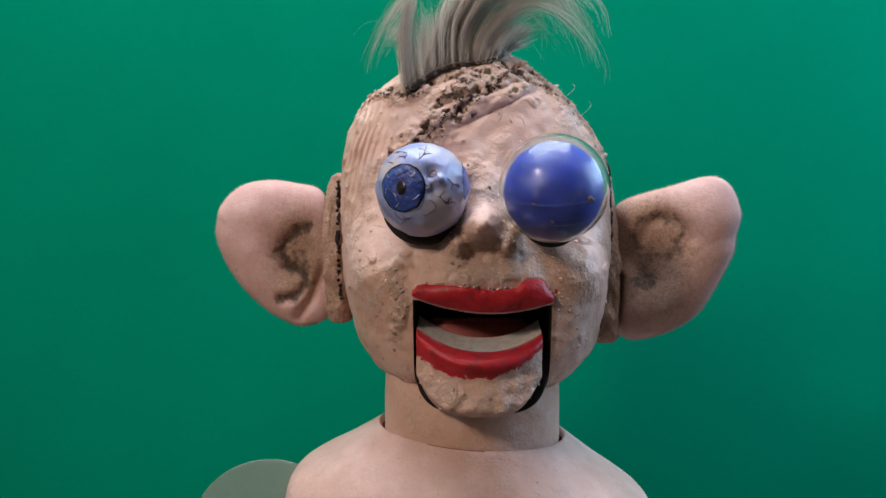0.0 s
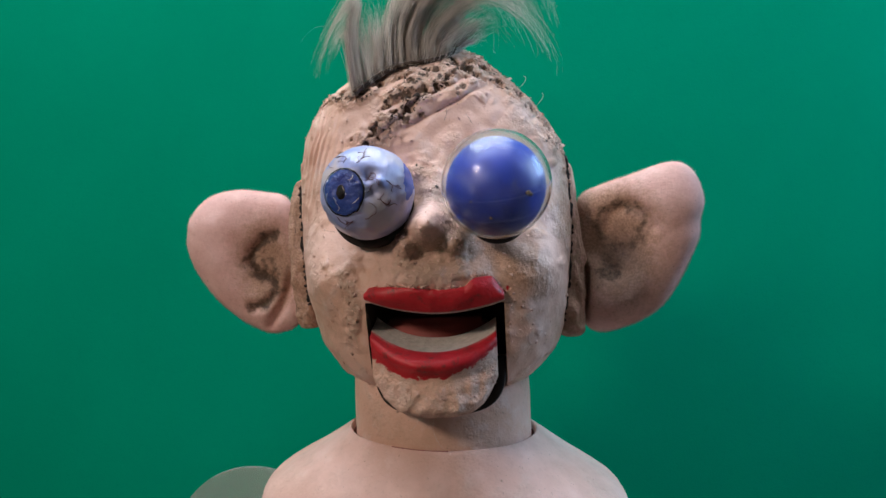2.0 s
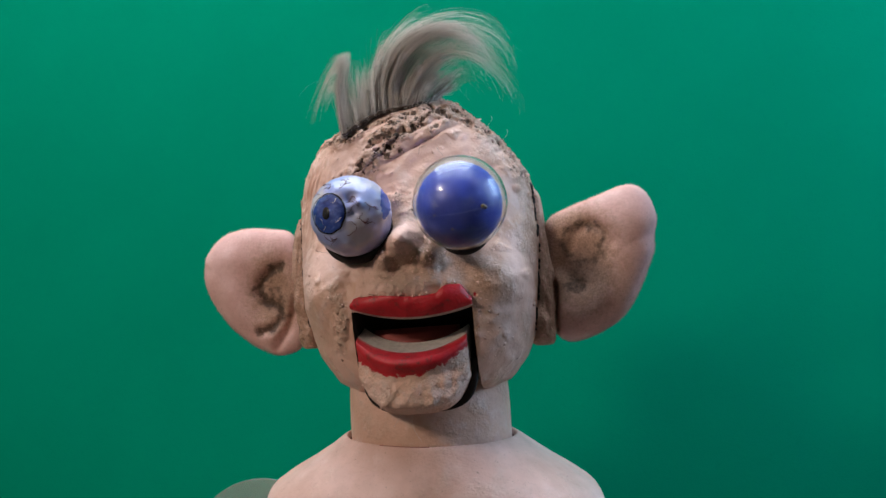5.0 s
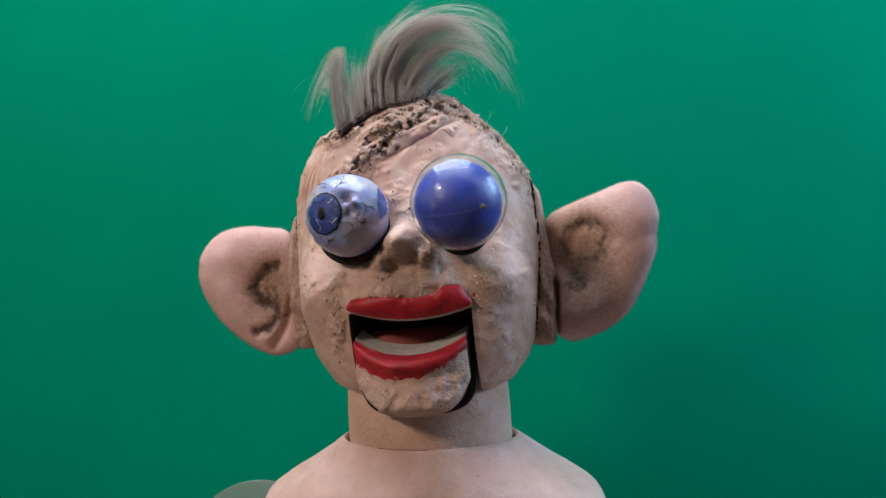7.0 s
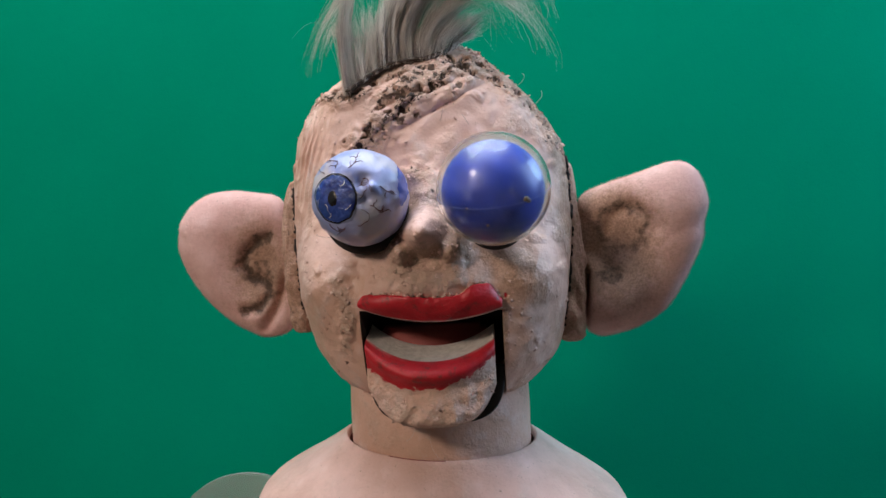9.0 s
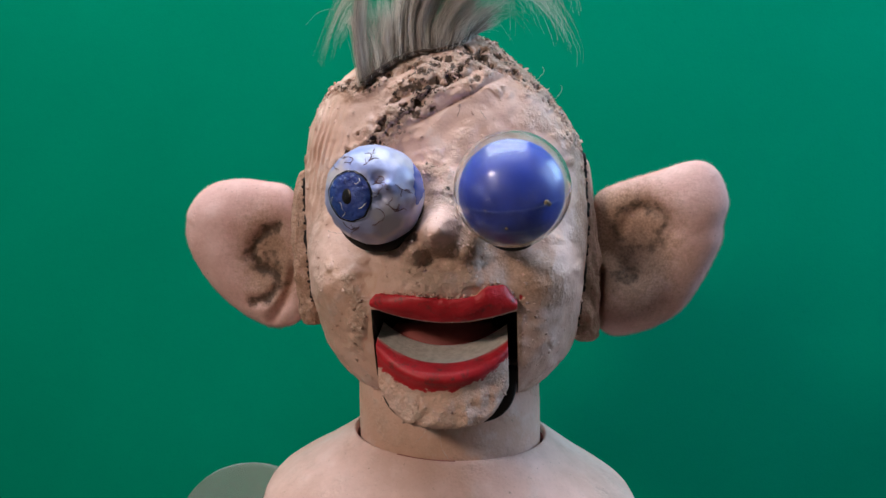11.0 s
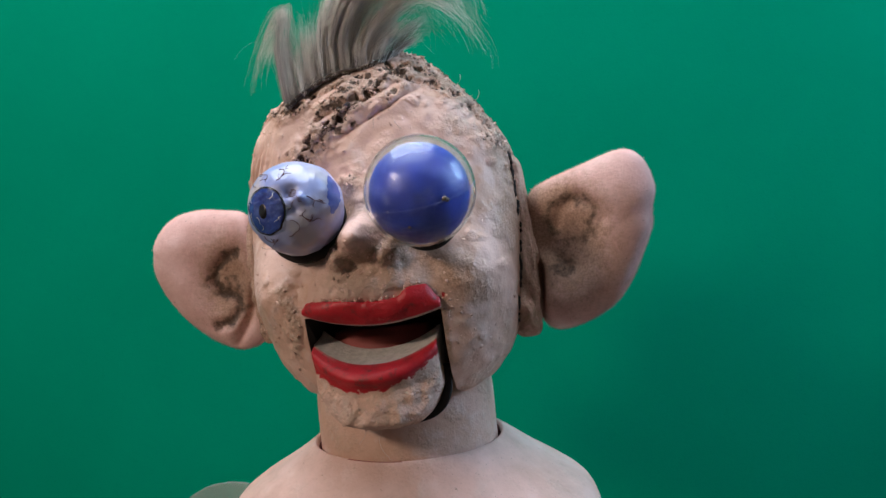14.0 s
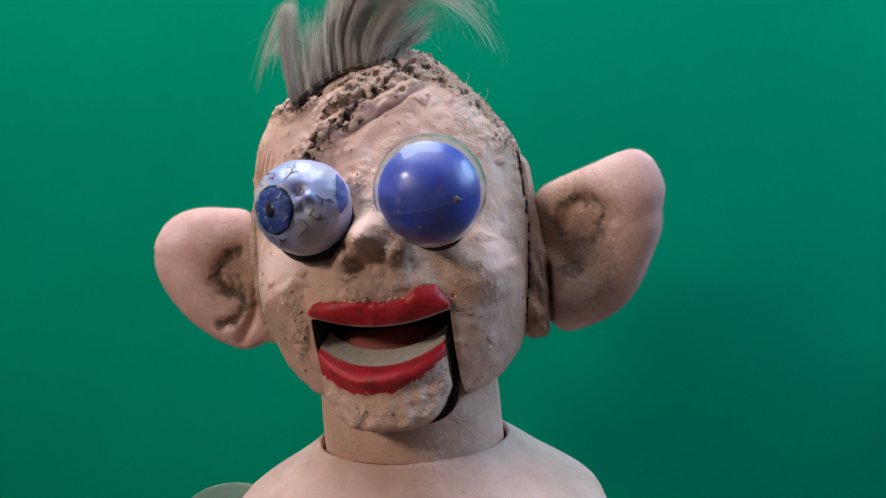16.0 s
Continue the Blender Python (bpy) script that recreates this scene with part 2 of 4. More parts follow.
WALL_Y, X0, X1, Y0, TOP = 0.82, -1.2, 1.2, -1.9, 1.9
structure("wall_north", (X0 - 0.1, WALL_Y, 0), (X1 + 0.1, WALL_Y + 0.1, TOP), MAT_GREEN, "plain matt green painted wall behind the puppet", "wall")
structure("wall_south", (X0 - 0.1, Y0 - 0.1, 0), (X1 + 0.1, Y0, TOP), MAT_PLASTER, "plain beige plaster wall", "wall")
structure("wall_west", (X0 - 0.1, Y0, 0), (X0, WALL_Y, TOP), MAT_PLASTER, "plain beige plaster wall", "wall")
WY0, WY1, WZ0, WZ1 = 0.29, 0.79, 0.52, 1.20
east = tagged(new("wall_east"), "beige plaster wall with a window opening", "wall", kind="structure")
for lo, hi in (((X1, Y0, 0), (X1 + 0.1, WY0, TOP)), ((X1, WY1, 0), (X1 + 0.1, WALL_Y, TOP)),
               ((X1, WY0, 0), (X1 + 0.1, WY1, WZ0)), ((X1, WY0, WZ1), (X1 + 0.1, WY1, TOP))):
    part("wall_section", box_bm(lo, hi), MAT_PLASTER, east, smooth=False)
window = tagged(new("window_1"), "white painted window frame in the plaster wall", "window", kind="structure")
for lo, hi in (((X1 + 0.03, WY0, WZ0), (X1 + 0.07, WY0 + 0.04, WZ1)), ((X1 + 0.03, WY1 - 0.04, WZ0), (X1 + 0.07, WY1, WZ1)),
               ((X1 + 0.03, WY0 + 0.04, WZ0), (X1 + 0.07, WY1 - 0.04, WZ0 + 0.04)), ((X1 + 0.03, WY0 + 0.04, WZ1 - 0.04), (X1 + 0.07, WY1 - 0.04, WZ1))):
    part("window_frame", box_bm(lo, hi, 0.003), MAT_FRAME, window, smooth=False)
part("pane", box_bm((X1 + 0.048, WY0 + 0.04, WZ0 + 0.04), (X1 + 0.052, WY1 - 0.04, WZ1 - 0.04)), simple_glass(), window, "clear window glass", smooth=False).visible_shadow = False
structure("floor", (X0 - 0.1, Y0 - 0.1, -0.1), (X1 + 0.1, WALL_Y + 0.1, 0), MAT_FLOOR, "brown wooden floor", "floor")
structure("ceiling", (X0 - 0.1, Y0 - 0.1, TOP), (X1 + 0.1, WALL_Y + 0.1, TOP + 0.1), MAT_PLASTER, "plain beige ceiling", "ceiling")

# ---- the puppet: one mesh ----
BALL_L, R_L = Vector((-0.008, 0.312, 0.389)), 0.0228
BALL_R, R_R = Vector((0.055, 0.304, 0.389)), 0.0260
CRUST_LINES = (
    ([(-0.022, 0.409), (-0.004, 0.425), (0.018, 0.444), (0.045, 0.462), (0.062, 0.456), (0.078, 0.440), (0.093, 0.420)], 0.0085),
    ([(-0.062, 0.440), (-0.045, 0.452), (-0.018, 0.447), (0.005, 0.459), (0.025, 0.470), (0.040, 0.484), (0.058, 0.472)], 0.0055),
    ([(0.010, 0.352), (0.020, 0.351), (0.036, 0.351)], 0.0075),
    ([(0.008, 0.362), (0.020, 0.362), (0.034, 0.362), (0.037, 0.372), (0.030, 0.386), (0.024, 0.396)], 0.0070),
    ([(-0.024, 0.350), (-0.018, 0.330), (-0.022, 0.318)], 0.005),
    ([(0.093, 0.420), (0.097, 0.395)], 0.0030),
    ([(0.000, 0.440), (0.012, 0.452), (0.032, 0.464)], 0.0075),
    ([(0.010, 0.402), (0.024, 0.398), (0.028, 0.386)], 0.005),
)
# half width, front depth and back depth of the head by height
PROFILE = [(0.2790, 0.000, 0.000, 0.000), (0.2800, 0.026, 0.030, 0.030), (0.2855, 0.049, 0.060, 0.045), (0.296, 0.0620, 0.077, 0.060),
           (0.317, 0.0745, 0.085, 0.072), (0.345, 0.0805, 0.086, 0.082), (0.375, 0.0830, 0.078, 0.086), (0.405, 0.0825, 0.067, 0.088),
           (0.430, 0.0740, 0.059, 0.084), (0.450, 0.0605, 0.053, 0.075), (0.469, 0.0430, 0.040, 0.062), (0.4805, 0.026, 0.022, 0.040), (0.4845, 0.0, 0.0, 0.0)]


FOLD_LOW = ([0.004, 0.0118, 0.0186, 0.0268, 0.0365, 0.0434, 0.052], [0.4225, 0.4272, 0.4304, 0.4342, 0.4393, 0.4435, 0.448])
FOLD_HIGH = ([-0.010, -0.0032, 0.0022, 0.0105, 0.019, 0.0245, 0.0327, 0.042], [0.420, 0.4253, 0.4300, 0.4374, 0.4430, 0.4448, 0.4483, 0.4535])
# deep holes torn in the crust: x, z, radius
PITS = ((-0.0094, 0.4263, 0.0017), (-0.0108, 0.4222, 0.0013), (-0.0130, 0.4180, 0.0014), (0.0024, 0.4341, 0.0018), (0.0065, 0.4463, 0.0016), (0.0245, 0.4470, 0.0020),
        (0.0205, 0.4455, 0.0013), (0.0367, 0.4585, 0.0016), (0.0427, 0.4658, 0.0019), (0.0400, 0.4625, 0.0016), (0.0463, 0.4547, 0.0014), (0.0476, 0.4695, 0.0014),
        (0.0588, 0.4528, 0.0017), (-0.0295, 0.4509, 0.0015), (0.0300, 0.4490, 0.0012), (0.0500, 0.4620, 0.0013))


def pit_at(x, z):
    """How much of a torn hole lies at x and z of the crust, 0 to 1."""
    if z < 0.405:
        return 0.0
    w = 0.0016 * noise.noise(Vector((x * 300, 1, z * 300)))
    return max(1 - smooth(0.6 * r, 1.5 * r, math.hypot(x - cx + w, (z - cz) * 1.25 - w)) for cx, cz, r in PITS)


def torn_at(p, c):
    """Small ragged holes all over the crust, 0 to 1."""
    return smooth(0.16, 0.34, noise.noise(p * 165) + 0.45 * noise.noise(p * 390)) * smooth(0.35, 0.75, c) * smooth(0.395, 0.41, p.z)


def crust_at(x, z):
    k = 1 + 0.9 * noise.noise(Vector((x * 95, 0, z * 95))) + 0.5 * noise.noise(Vector((x * 260, 5, z * 260)))
    wide = 0.45 * smooth(0.25, 0.6, noise.noise(Vector((x * 130, 9, z * 130)))) * smooth(0.03, 0.3, noise.noise(Vector((x * 33, 2, z * 33))) + 0.15)
    return max(wide, *(1 - smooth(0.15 * w, 1.7 * w, near_line(x, z, line) / max(k, 0.2)) for line, w in CRUST_LINES)) * (0.88 + 0.12 * smooth(0.385, 0.405, z))


def head_rows(nu=420, nv=350):
    rows = []
    for j in range(nv + 1):
        z, w, f, back = spline(PROFILE, j / nv)
        w, f, back = max(w, 1e-5), max(f, 1e-5), max(back, 1e-5)
        e = 2 / (2.5 - 0.3 * smooth(0.42, 0.48, z))
        cy = 0.40 + 0.012 * smooth(0.44, 0.485, z)
        row = []
        for i in range(nu):
            a = 2 * math.pi * i / nu
            a = a - 0.42 * math.sin(a)          # finer towards the face
            s, c = math.sin(a), math.cos(a)
            x = 0.0155 - 0.003 * smooth(0.41, 0.44, z) * (1 - smooth(0.46, 0.48, z)) + w * math.copysign(abs(s) ** e, s)
            y = cy - (f if c > 0 else back) * math.copysign(abs(c) ** e, c)
            x += 0.085 * (0.40 - y)
            zz = z - 0.03 * (x - 0.0155) * (1 - smooth(0.33, 0.36, z))
            side = smooth(0.045, 0.075, abs(x - 0.0155)) * smooth(0.300, 0.325, zz) * smooth(0.425, 0.400, zz)
            x -= math.copysign(side * (0.0034 if x < 0 else 0.0022), x - 0.0155)
            if c > 0:
                k = smooth(0.0, 0.35, c)
                push = 0.0265 * math.exp(-(((x - 0.0205) / 0.0092) ** 2 + ((zz - 0.3720) / 0.0090) ** 2) ** 1.25)
                push += 0.012 * (gauss(x, zz, 0.0085, 0.3620, 0.0052, 0.0058) + gauss(x, zz, 0.0330, 0.3625, 0.0056, 0.0066))
                push += 0.007 * gauss(x, zz, 0.0220, 0.388, 0.008, 0.012)
                push += 0.0085 * (gauss(x, zz, -0.041, 0.345, 0.017, 0.017) + 0.8 * gauss(x, zz, 0.080, 0.346, 0.018, 0.019))
                push -= 0.003 * (gauss(x, zz, -0.012, 0.352, 0.008, 0.012) + gauss(x, zz, 0.052, 0.354, 0.007, 0.010))
                push += 0.008 * gauss(x, zz, 0.0215, 0.346, 0.030, 0.010)
                push -= 0.010 * (gauss(x, zz, -0.008, 0.389, 0.022, 0.020) + 0.5 * gauss(x, zz, 0.055, 0.388, 0.024, 0.022))
                # creases of the forehead, slanting up to the hair, and combed strokes at the temple
                low, high = np.interp(x, *FOLD_LOW) + 0.0009 * noise.noise(Vector((x * 120, 0, 3))), np.interp(x, *FOLD_HIGH)
                fold = smooth(0.004, 0.014, x) * (1 - smooth(0.040, 0.056, x))
                q = (zz - low) / (high - low)
                if 0 < q < 1:
                    push += fold * 0.0012 * math.sin(math.pi * q) * (1 + 0.9 * noise.noise(Vector((x * 90, 4, zz * 90))))
                push -= fold * (0.0017 + 0.0012 * noise.noise(Vector((x * 160, 8, 0)))) * math.exp(-((zz - low + 0.0004) / 0.0010) ** 2) * (1 - 0.5 * smooth(0.012, 0.004, x))
                shelf = smooth(-0.010, -0.002, x) * (1 - smooth(0.030, 0.046, x)) * (0.7 + 0.9 * noise.noise(Vector((x * 130, 2, 0))))
                push += 0.0026 * shelf * smooth(-0.0004, 0.0016, zz - high) * (1 - smooth(0.008, 0.020, zz - high))
                push -= 0.0018 * shelf * math.exp(-((zz - high + 0.0012) / 0.0012) ** 2)
                push += 0.0016 * noise.noise(Vector((x * 150, 7, zz * 150))) * gauss(x, zz, 0.0205, 0.366, 0.016, 0.013) + 0.0011 * noise.noise(Vector((x * 330, 9, zz * 330))) * gauss(x, zz, 0.0215, 0.358, 0.020, 0.010)
                push += 0.0010 * gauss(x, zz, -0.047, 0.415, 0.015, 0.030) * math.sin((x - 0.25 * zz) * 1500 + 2 * noise.noise(Vector((x * 90, 0, zz * 50))))
                y -= k * push
            row.append((x, y, zz))
        rows.append(row)
    return rows


def roughen(bm, lumps=1.0):
    """Lumps all over, and torn flakes where the crust is."""
    bm.normal_update()
    for v in bm.verts:
        p = v.co
        c = crust_at(p.x, p.z) if p.y < 0.415 else 0.4 * smooth(0.40, 0.46, p.z)
        h = 0.0011 * noise.noise(p * 45) * lumps + 0.0007 * noise.noise(p * 140)
        if c > 0.01:
            h += c * (1 - 0.5 * smooth(0.05, 0.075, p.x)) * (0.0008 + 0.0013 * noise.noise(p * 120) + 0.0010 * (0.5 - abs(noise.noise(p * 260))) + 0.0006 * noise.noise(p * 760))
            h -= 0.0024 * torn_at(p, c)
        h -= 0.0040 * pit_at(p.x, p.z)
        v.co = p + v.normal * h


def bm_from_object(ob):
    dg = bpy.context.evaluated_depsgraph_get()
    me = bpy.data.meshes.new_from_object(ob.evaluated_get(dg))
    bm = bmesh.new()
    bm.from_mesh(me)
    bpy.data.meshes.remove(me)
    return bm


def drop_object(ob):
    me = ob.data
    bpy.data.objects.remove(ob)
    bpy.data.meshes.remove(me)


FACE, FLAKES, CHIPS = [], [], random.Random(31)


def face_y(x, z):
    """Where the uncut face lies at x and z."""
    return FACE[0].ray_cast(Vector((x, 0.1, z)), Vector((0, 1, 0)))[0].y


SLOT_X0, SLOT_X1, SLOT_TOP = -0.0128, 0.0562, 0.3345


def head_bm():
    bm = grid_bm(head_rows(), close_u=True, caps=True)
    bmesh.ops.remove_doubles(bm, verts=bm.verts[:], dist=1e-6)
    roughen(bm)
    FACE.append(BVHTree.FromBMesh(bm))
    rng = random.Random(3)
    bm.normal_update()
    bm.verts.ensure_lookup_table()
    while len(FLAKES) < 1500:
        v = bm.verts[rng.randrange(len(bm.verts))]
        p = v.co
        if p.y > 0.405 or (SLOT_X0 - 0.002 < p.x < SLOT_X1 + 0.001 and p.z < 0.345) or min((p - BALL_L).length - R_L, (p - BALL_R).length - R_R) < 0.002:
            continue
        if rng.random() < max(crust_at(p.x, p.z) - 0.2, 0.035):
            FLAKES.append((p.copy(), v.normal.copy(), rng.uniform(0.0007, 0.0019) * (1.6 if rng.random() < 0.15 else 1), rng.uniform(0, 6.3)))
    head = mesh_object("head_blank", bm, (MAT_SKIN, MAT_DARK))
    # the slot in which the jaw swings, rounded at its foot
    outline = [(SLOT_X0, SLOT_TOP), (SLOT_X1, SLOT_TOP - 0.002)]
    outline += [(SLOT_X1 - 0.020 + 0.020 * math.cos(t), 0.292 - 0.040 * math.sin(t)) for t in np.linspace(0, 1.2, 8)]
    outline += [(SLOT_X0 + 0.020 - 0.020 * math.cos(t), 0.292 - 0.040 * math.sin(t)) for t in np.linspace(1.2, 0, 8)]
    cut = grid_bm([[(x, y, z) for x, z in outline] for y in (0.22, 0.362)], close_u=True, caps=True)
    for f in cut.faces:
        f.material_index = 1
    cutter = mesh_object("slot_blank", cut, (MAT_SKIN, MAT_DARK), False)
    mod = head.modifiers.new("slot", "BOOLEAN")
    mod.operation, mod.solver, mod.object = "DIFFERENCE", "EXACT", cutter
    out = bm_from_object(head)
    drop_object(head), drop_object(cutter)
    return out


def jaw_bm():
    """The hinged jaw: grey rim, lower lip and chin, in one closed block."""
    rows = []
    for i in range(71):
        u = -1 + 2 * i / 70
        x = 0.0203 + 0.0313 * u
        zt = JAW + 0.0095 * abs(u) ** 2.2 - 0.001 * u
        zb = JAW - 0.0345 + 0.0175 * abs(u) ** 4.0
        yf = 0.3085 + 0.0105 * u * u
        row = [(x, yf + 0.040, zb + 0.004), (x, yf + 0.040, zt - 0.004), (x, yf + 0.021, zt + 0.0040), (x, yf + 0.0185, zt + 0.0050)]
        row += [(x, yf + 0.0180 - 0.0160 * k, zt + 0.0048 - 0.0048 * k ** 0.8) for k in np.linspace(0.12, 0.95, 8)]
        for k in np.linspace(0, 1, 34):
            z = zt + (zb - zt) * k
            lip = math.exp(-((k - 0.17) / 0.15) ** 2)
            chin = math.exp(-((k - 0.72) / 0.24) ** 2)
            y = yf - 0.0068 * lip * (1 - 0.5 * u * u) - 0.0042 * chin * (1 - u * u) + 0.014 * smooth(0.80, 1.0, k) ** 1.5 + 0.003 * smooth(0.10, 0.0, k)
            h = 0.0006 * noise.noise(Vector((x, y, z)) * 160)
            if k > 0.45:
                h += (0.0016 * noise.noise(Vector((x, y, z)) * 170) + 0.0009 * abs(noise.noise(Vector((x, y, z)) * 300))) * smooth(0.42, 0.55, k)
            row.append((x, y - h, z))
            if 0.50 < k < 0.93 and abs(u) < 0.95 and CHIPS.random() < 0.16:
                FLAKES.append((Vector(row[-1]), Vector((0.4 * u, -1, 0.5 - 0.9 * k)).normalized(), CHIPS.uniform(0.0005, 0.0015), CHIPS.uniform(0, 6.3)))
        rows.append(row)
    bm = grid_bm(rows, close_u=True, caps=True)
    return bm


def lip_edges(u):
    """Upper and lower edge of the upper lip across the mouth, u from -1 to 1."""
    top = 0.3425 - 0.0022 * math.exp(-((u - 0.15) / 0.45) ** 2) + 0.0036 * math.exp(-((u - 0.70) / 0.20) ** 4) - 0.004 * smooth(0.86, 1.0, u) - 0.003 * smooth(-0.90, -1.0, u)
    return top + 0.0005 * noise.noise(Vector((u * 14, 0, 0))), 0.3290 + 0.0060 * abs(u) ** 2.0 - 0.0012 * u


def upper_lip_bm():
    rows = []
    for i in range(91):
        u = -1 + 2 * i / 90
        x = 0.0217 + 0.0347 * u
        zt, zb = lip_edges(u)
        row = [(x, face_y(x, zt) + 0.012, zt - 0.001), (x, face_y(x, zt) + 0.003, zt)]
        for k in np.linspace(0, 1, 22):
            z = zt + (zb - zt) * k
            y = face_y(x, max(z, 0.331)) - 0.0006 - 0.0048 * math.sin(math.pi * min(k * 0.86 + 0.06, 1)) ** 0.75 * (1 - 0.45 * abs(u) ** 3)
            row.append((x, y - 0.0005 * noise.noise(Vector((x, y, z)) * 150), z))
        row += [(x, row[-1][1] + 0.0035, zb - 0.0008), (x, row[-1][1] + 0.020, zb + 0.003)]
        rows.append(row)
    for _ in range(3):
        for row0, row, row1 in zip(rows, rows[1:], rows[2:]):
            for k in range(2, len(row)):
                row[k] = (row[k][0], (row0[k][1] + 2 * row[k][1] + row1[k][1]) / 4, row[k][2])
    return grid_bm(rows, close_u=True, caps=True)


def ear_bm(origin, axis, outline, thick, dents, grooves=()):
    """A stuffed ear: padded front, hollowed where dents say, rounded edge."""
    rows, n = [], 128
    edge = [spline(outline, i / n, True) for i in range(n)]
    for side in (-1, 1):
        ks = np.linspace(0.015, 1, 44) if side < 0 else np.linspace(1, 0.015, 14)[1:]
        for k in ks:
            row = []
            for s, t in edge:
                s1, t1 = s * k, t * k
                swell = thick * (1 - k ** 3.2) ** 0.55 if k < 1 else 0.0
                if side < 0:
                    swell -= sum(d * gauss(s1, t1, cs, ct, ss, st) for cs, ct, ss, st, d in dents) * (1 - k ** 6)
                    swell -= sum(d * math.exp(-(near_line(s1, t1, line) / w) ** 2) for line, w, d in grooves) * (1 - k ** 8)
                    swell += 0.0009 * noise.noise(Vector((s1, t1, thick)) * 60)
                p = Vector(origin) + Vector(axis) * s1 + Vector((0, 0, t1)) + Vector((axis[1], -axis[0], 0)) * (swell if side < 0 else -0.6 * swell) * math.copysign(1, axis[0])
                row.append(p)
            rows.append(row)
    return grid_bm(rows, close_u=True, caps=True)


def column_bm(stations, n=48, bumps=0.0):
    """A closed column through stations of (x, y, z, half width, half depth, squareness)."""
    rows = []
    m = max(3 * len(stations), 40)
    for j in range(m + 1):
        x, y, z, w, d, e = spline(stations, j / m)
        row = []
        for i in range(n):
            a = 2 * math.pi * i / n
            s, c = math.sin(a), math.cos(a)
            p = Vector((x + w * math.copysign(abs(s) ** (2 / e), s), y - d * math.copysign(abs(c) ** (2 / e), c), z))
            if bumps:
                q = 1 + bumps * (noise.noise(p * 150) + 0.7 * noise.noise(p * 420))
                p = Vector((x + (p.x - x) * q, y + (p.y - y) * q, p.z))
            row.append(p)
        rows.append(row)
    return grid_bm(rows, close_u=True, caps=True)


def torso_bm():
    st = [(0.0172, 0.386, 0.236, 0.0525, 0.0520, 2), (0.0172, 0.386, 0.250, 0.0535, 0.0522, 2), (0.0172, 0.386, 0.2550, 0.0545, 0.0525, 2), (0.0172, 0.386, 0.2545, 0.0570, 0.0545, 2.05),
          (0.017, 0.388, 0.2480, 0.0660, 0.0600, 2.15), (0.0165, 0.388, 0.2400, 0.0785, 0.0655, 2.2), (0.016, 0.388, 0.2315, 0.0930, 0.0700, 2.3), (0.016, 0.388, 0.2220, 0.1045, 0.0725, 2.4), (0.016, 0.388, 0.205, 0.1090, 0.0740, 2.4),
          (0.016, 0.388, 0.180, 0.1095, 0.0750, 2.5), (0.016, 0.388, 0.120, 0.1050, 0.0750, 2.5), (0.016, 0.388, 0.060, 0.1040, 0.0780, 2.5), (0.016, 0.388, 0.0, 0.1040, 0.0800, 2.6)]
    bm = column_bm(st, 160)
    for v in bm.verts:
        lean = 0.058 * smooth(0.0, 0.2, v.co.z)
        v.co.z -= lean * (v.co.x - 0.018)
        v.co += Vector((0, -1, 0)) * 0.0008 * noise.noise(v.co * 40)
    return bm


JAW = 0.3100
EAR_R = [(-0.029, 0.0), (-0.027, 0.020), (-0.023, 0.034), (0.005, 0.043), (0.027, 0.0485), (0.0385, 0.043), (0.0440, 0.027), (0.0415, 0.0145), (0.0385, 0.000), (0.019, -0.033), (-0.010, -0.0475), (-0.025, -0.043), (-0.030, -0.022)]
EAR_L = [(-0.036, 0.0), (-0.034, 0.025), (-0.027, 0.0405), (-0.0108, 0.0448), (0.0060, 0.0468), (0.0215, 0.0445), (0.0322, 0.0378), (0.0390, 0.0280), (0.0402, 0.0215), (0.0412, 0.0130), (0.0380, 0.0010), (0.0316, -0.0113), (0.0208, -0.0252), (0.0070, -0.0372), (-0.0054, -0.0446), (-0.0158, -0.0475), (-0.0300, -0.0435), (-0.038, -0.030)]

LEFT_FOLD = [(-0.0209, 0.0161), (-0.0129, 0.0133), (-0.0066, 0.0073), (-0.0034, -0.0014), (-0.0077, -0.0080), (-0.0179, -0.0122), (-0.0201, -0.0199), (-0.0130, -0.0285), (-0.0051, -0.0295)]


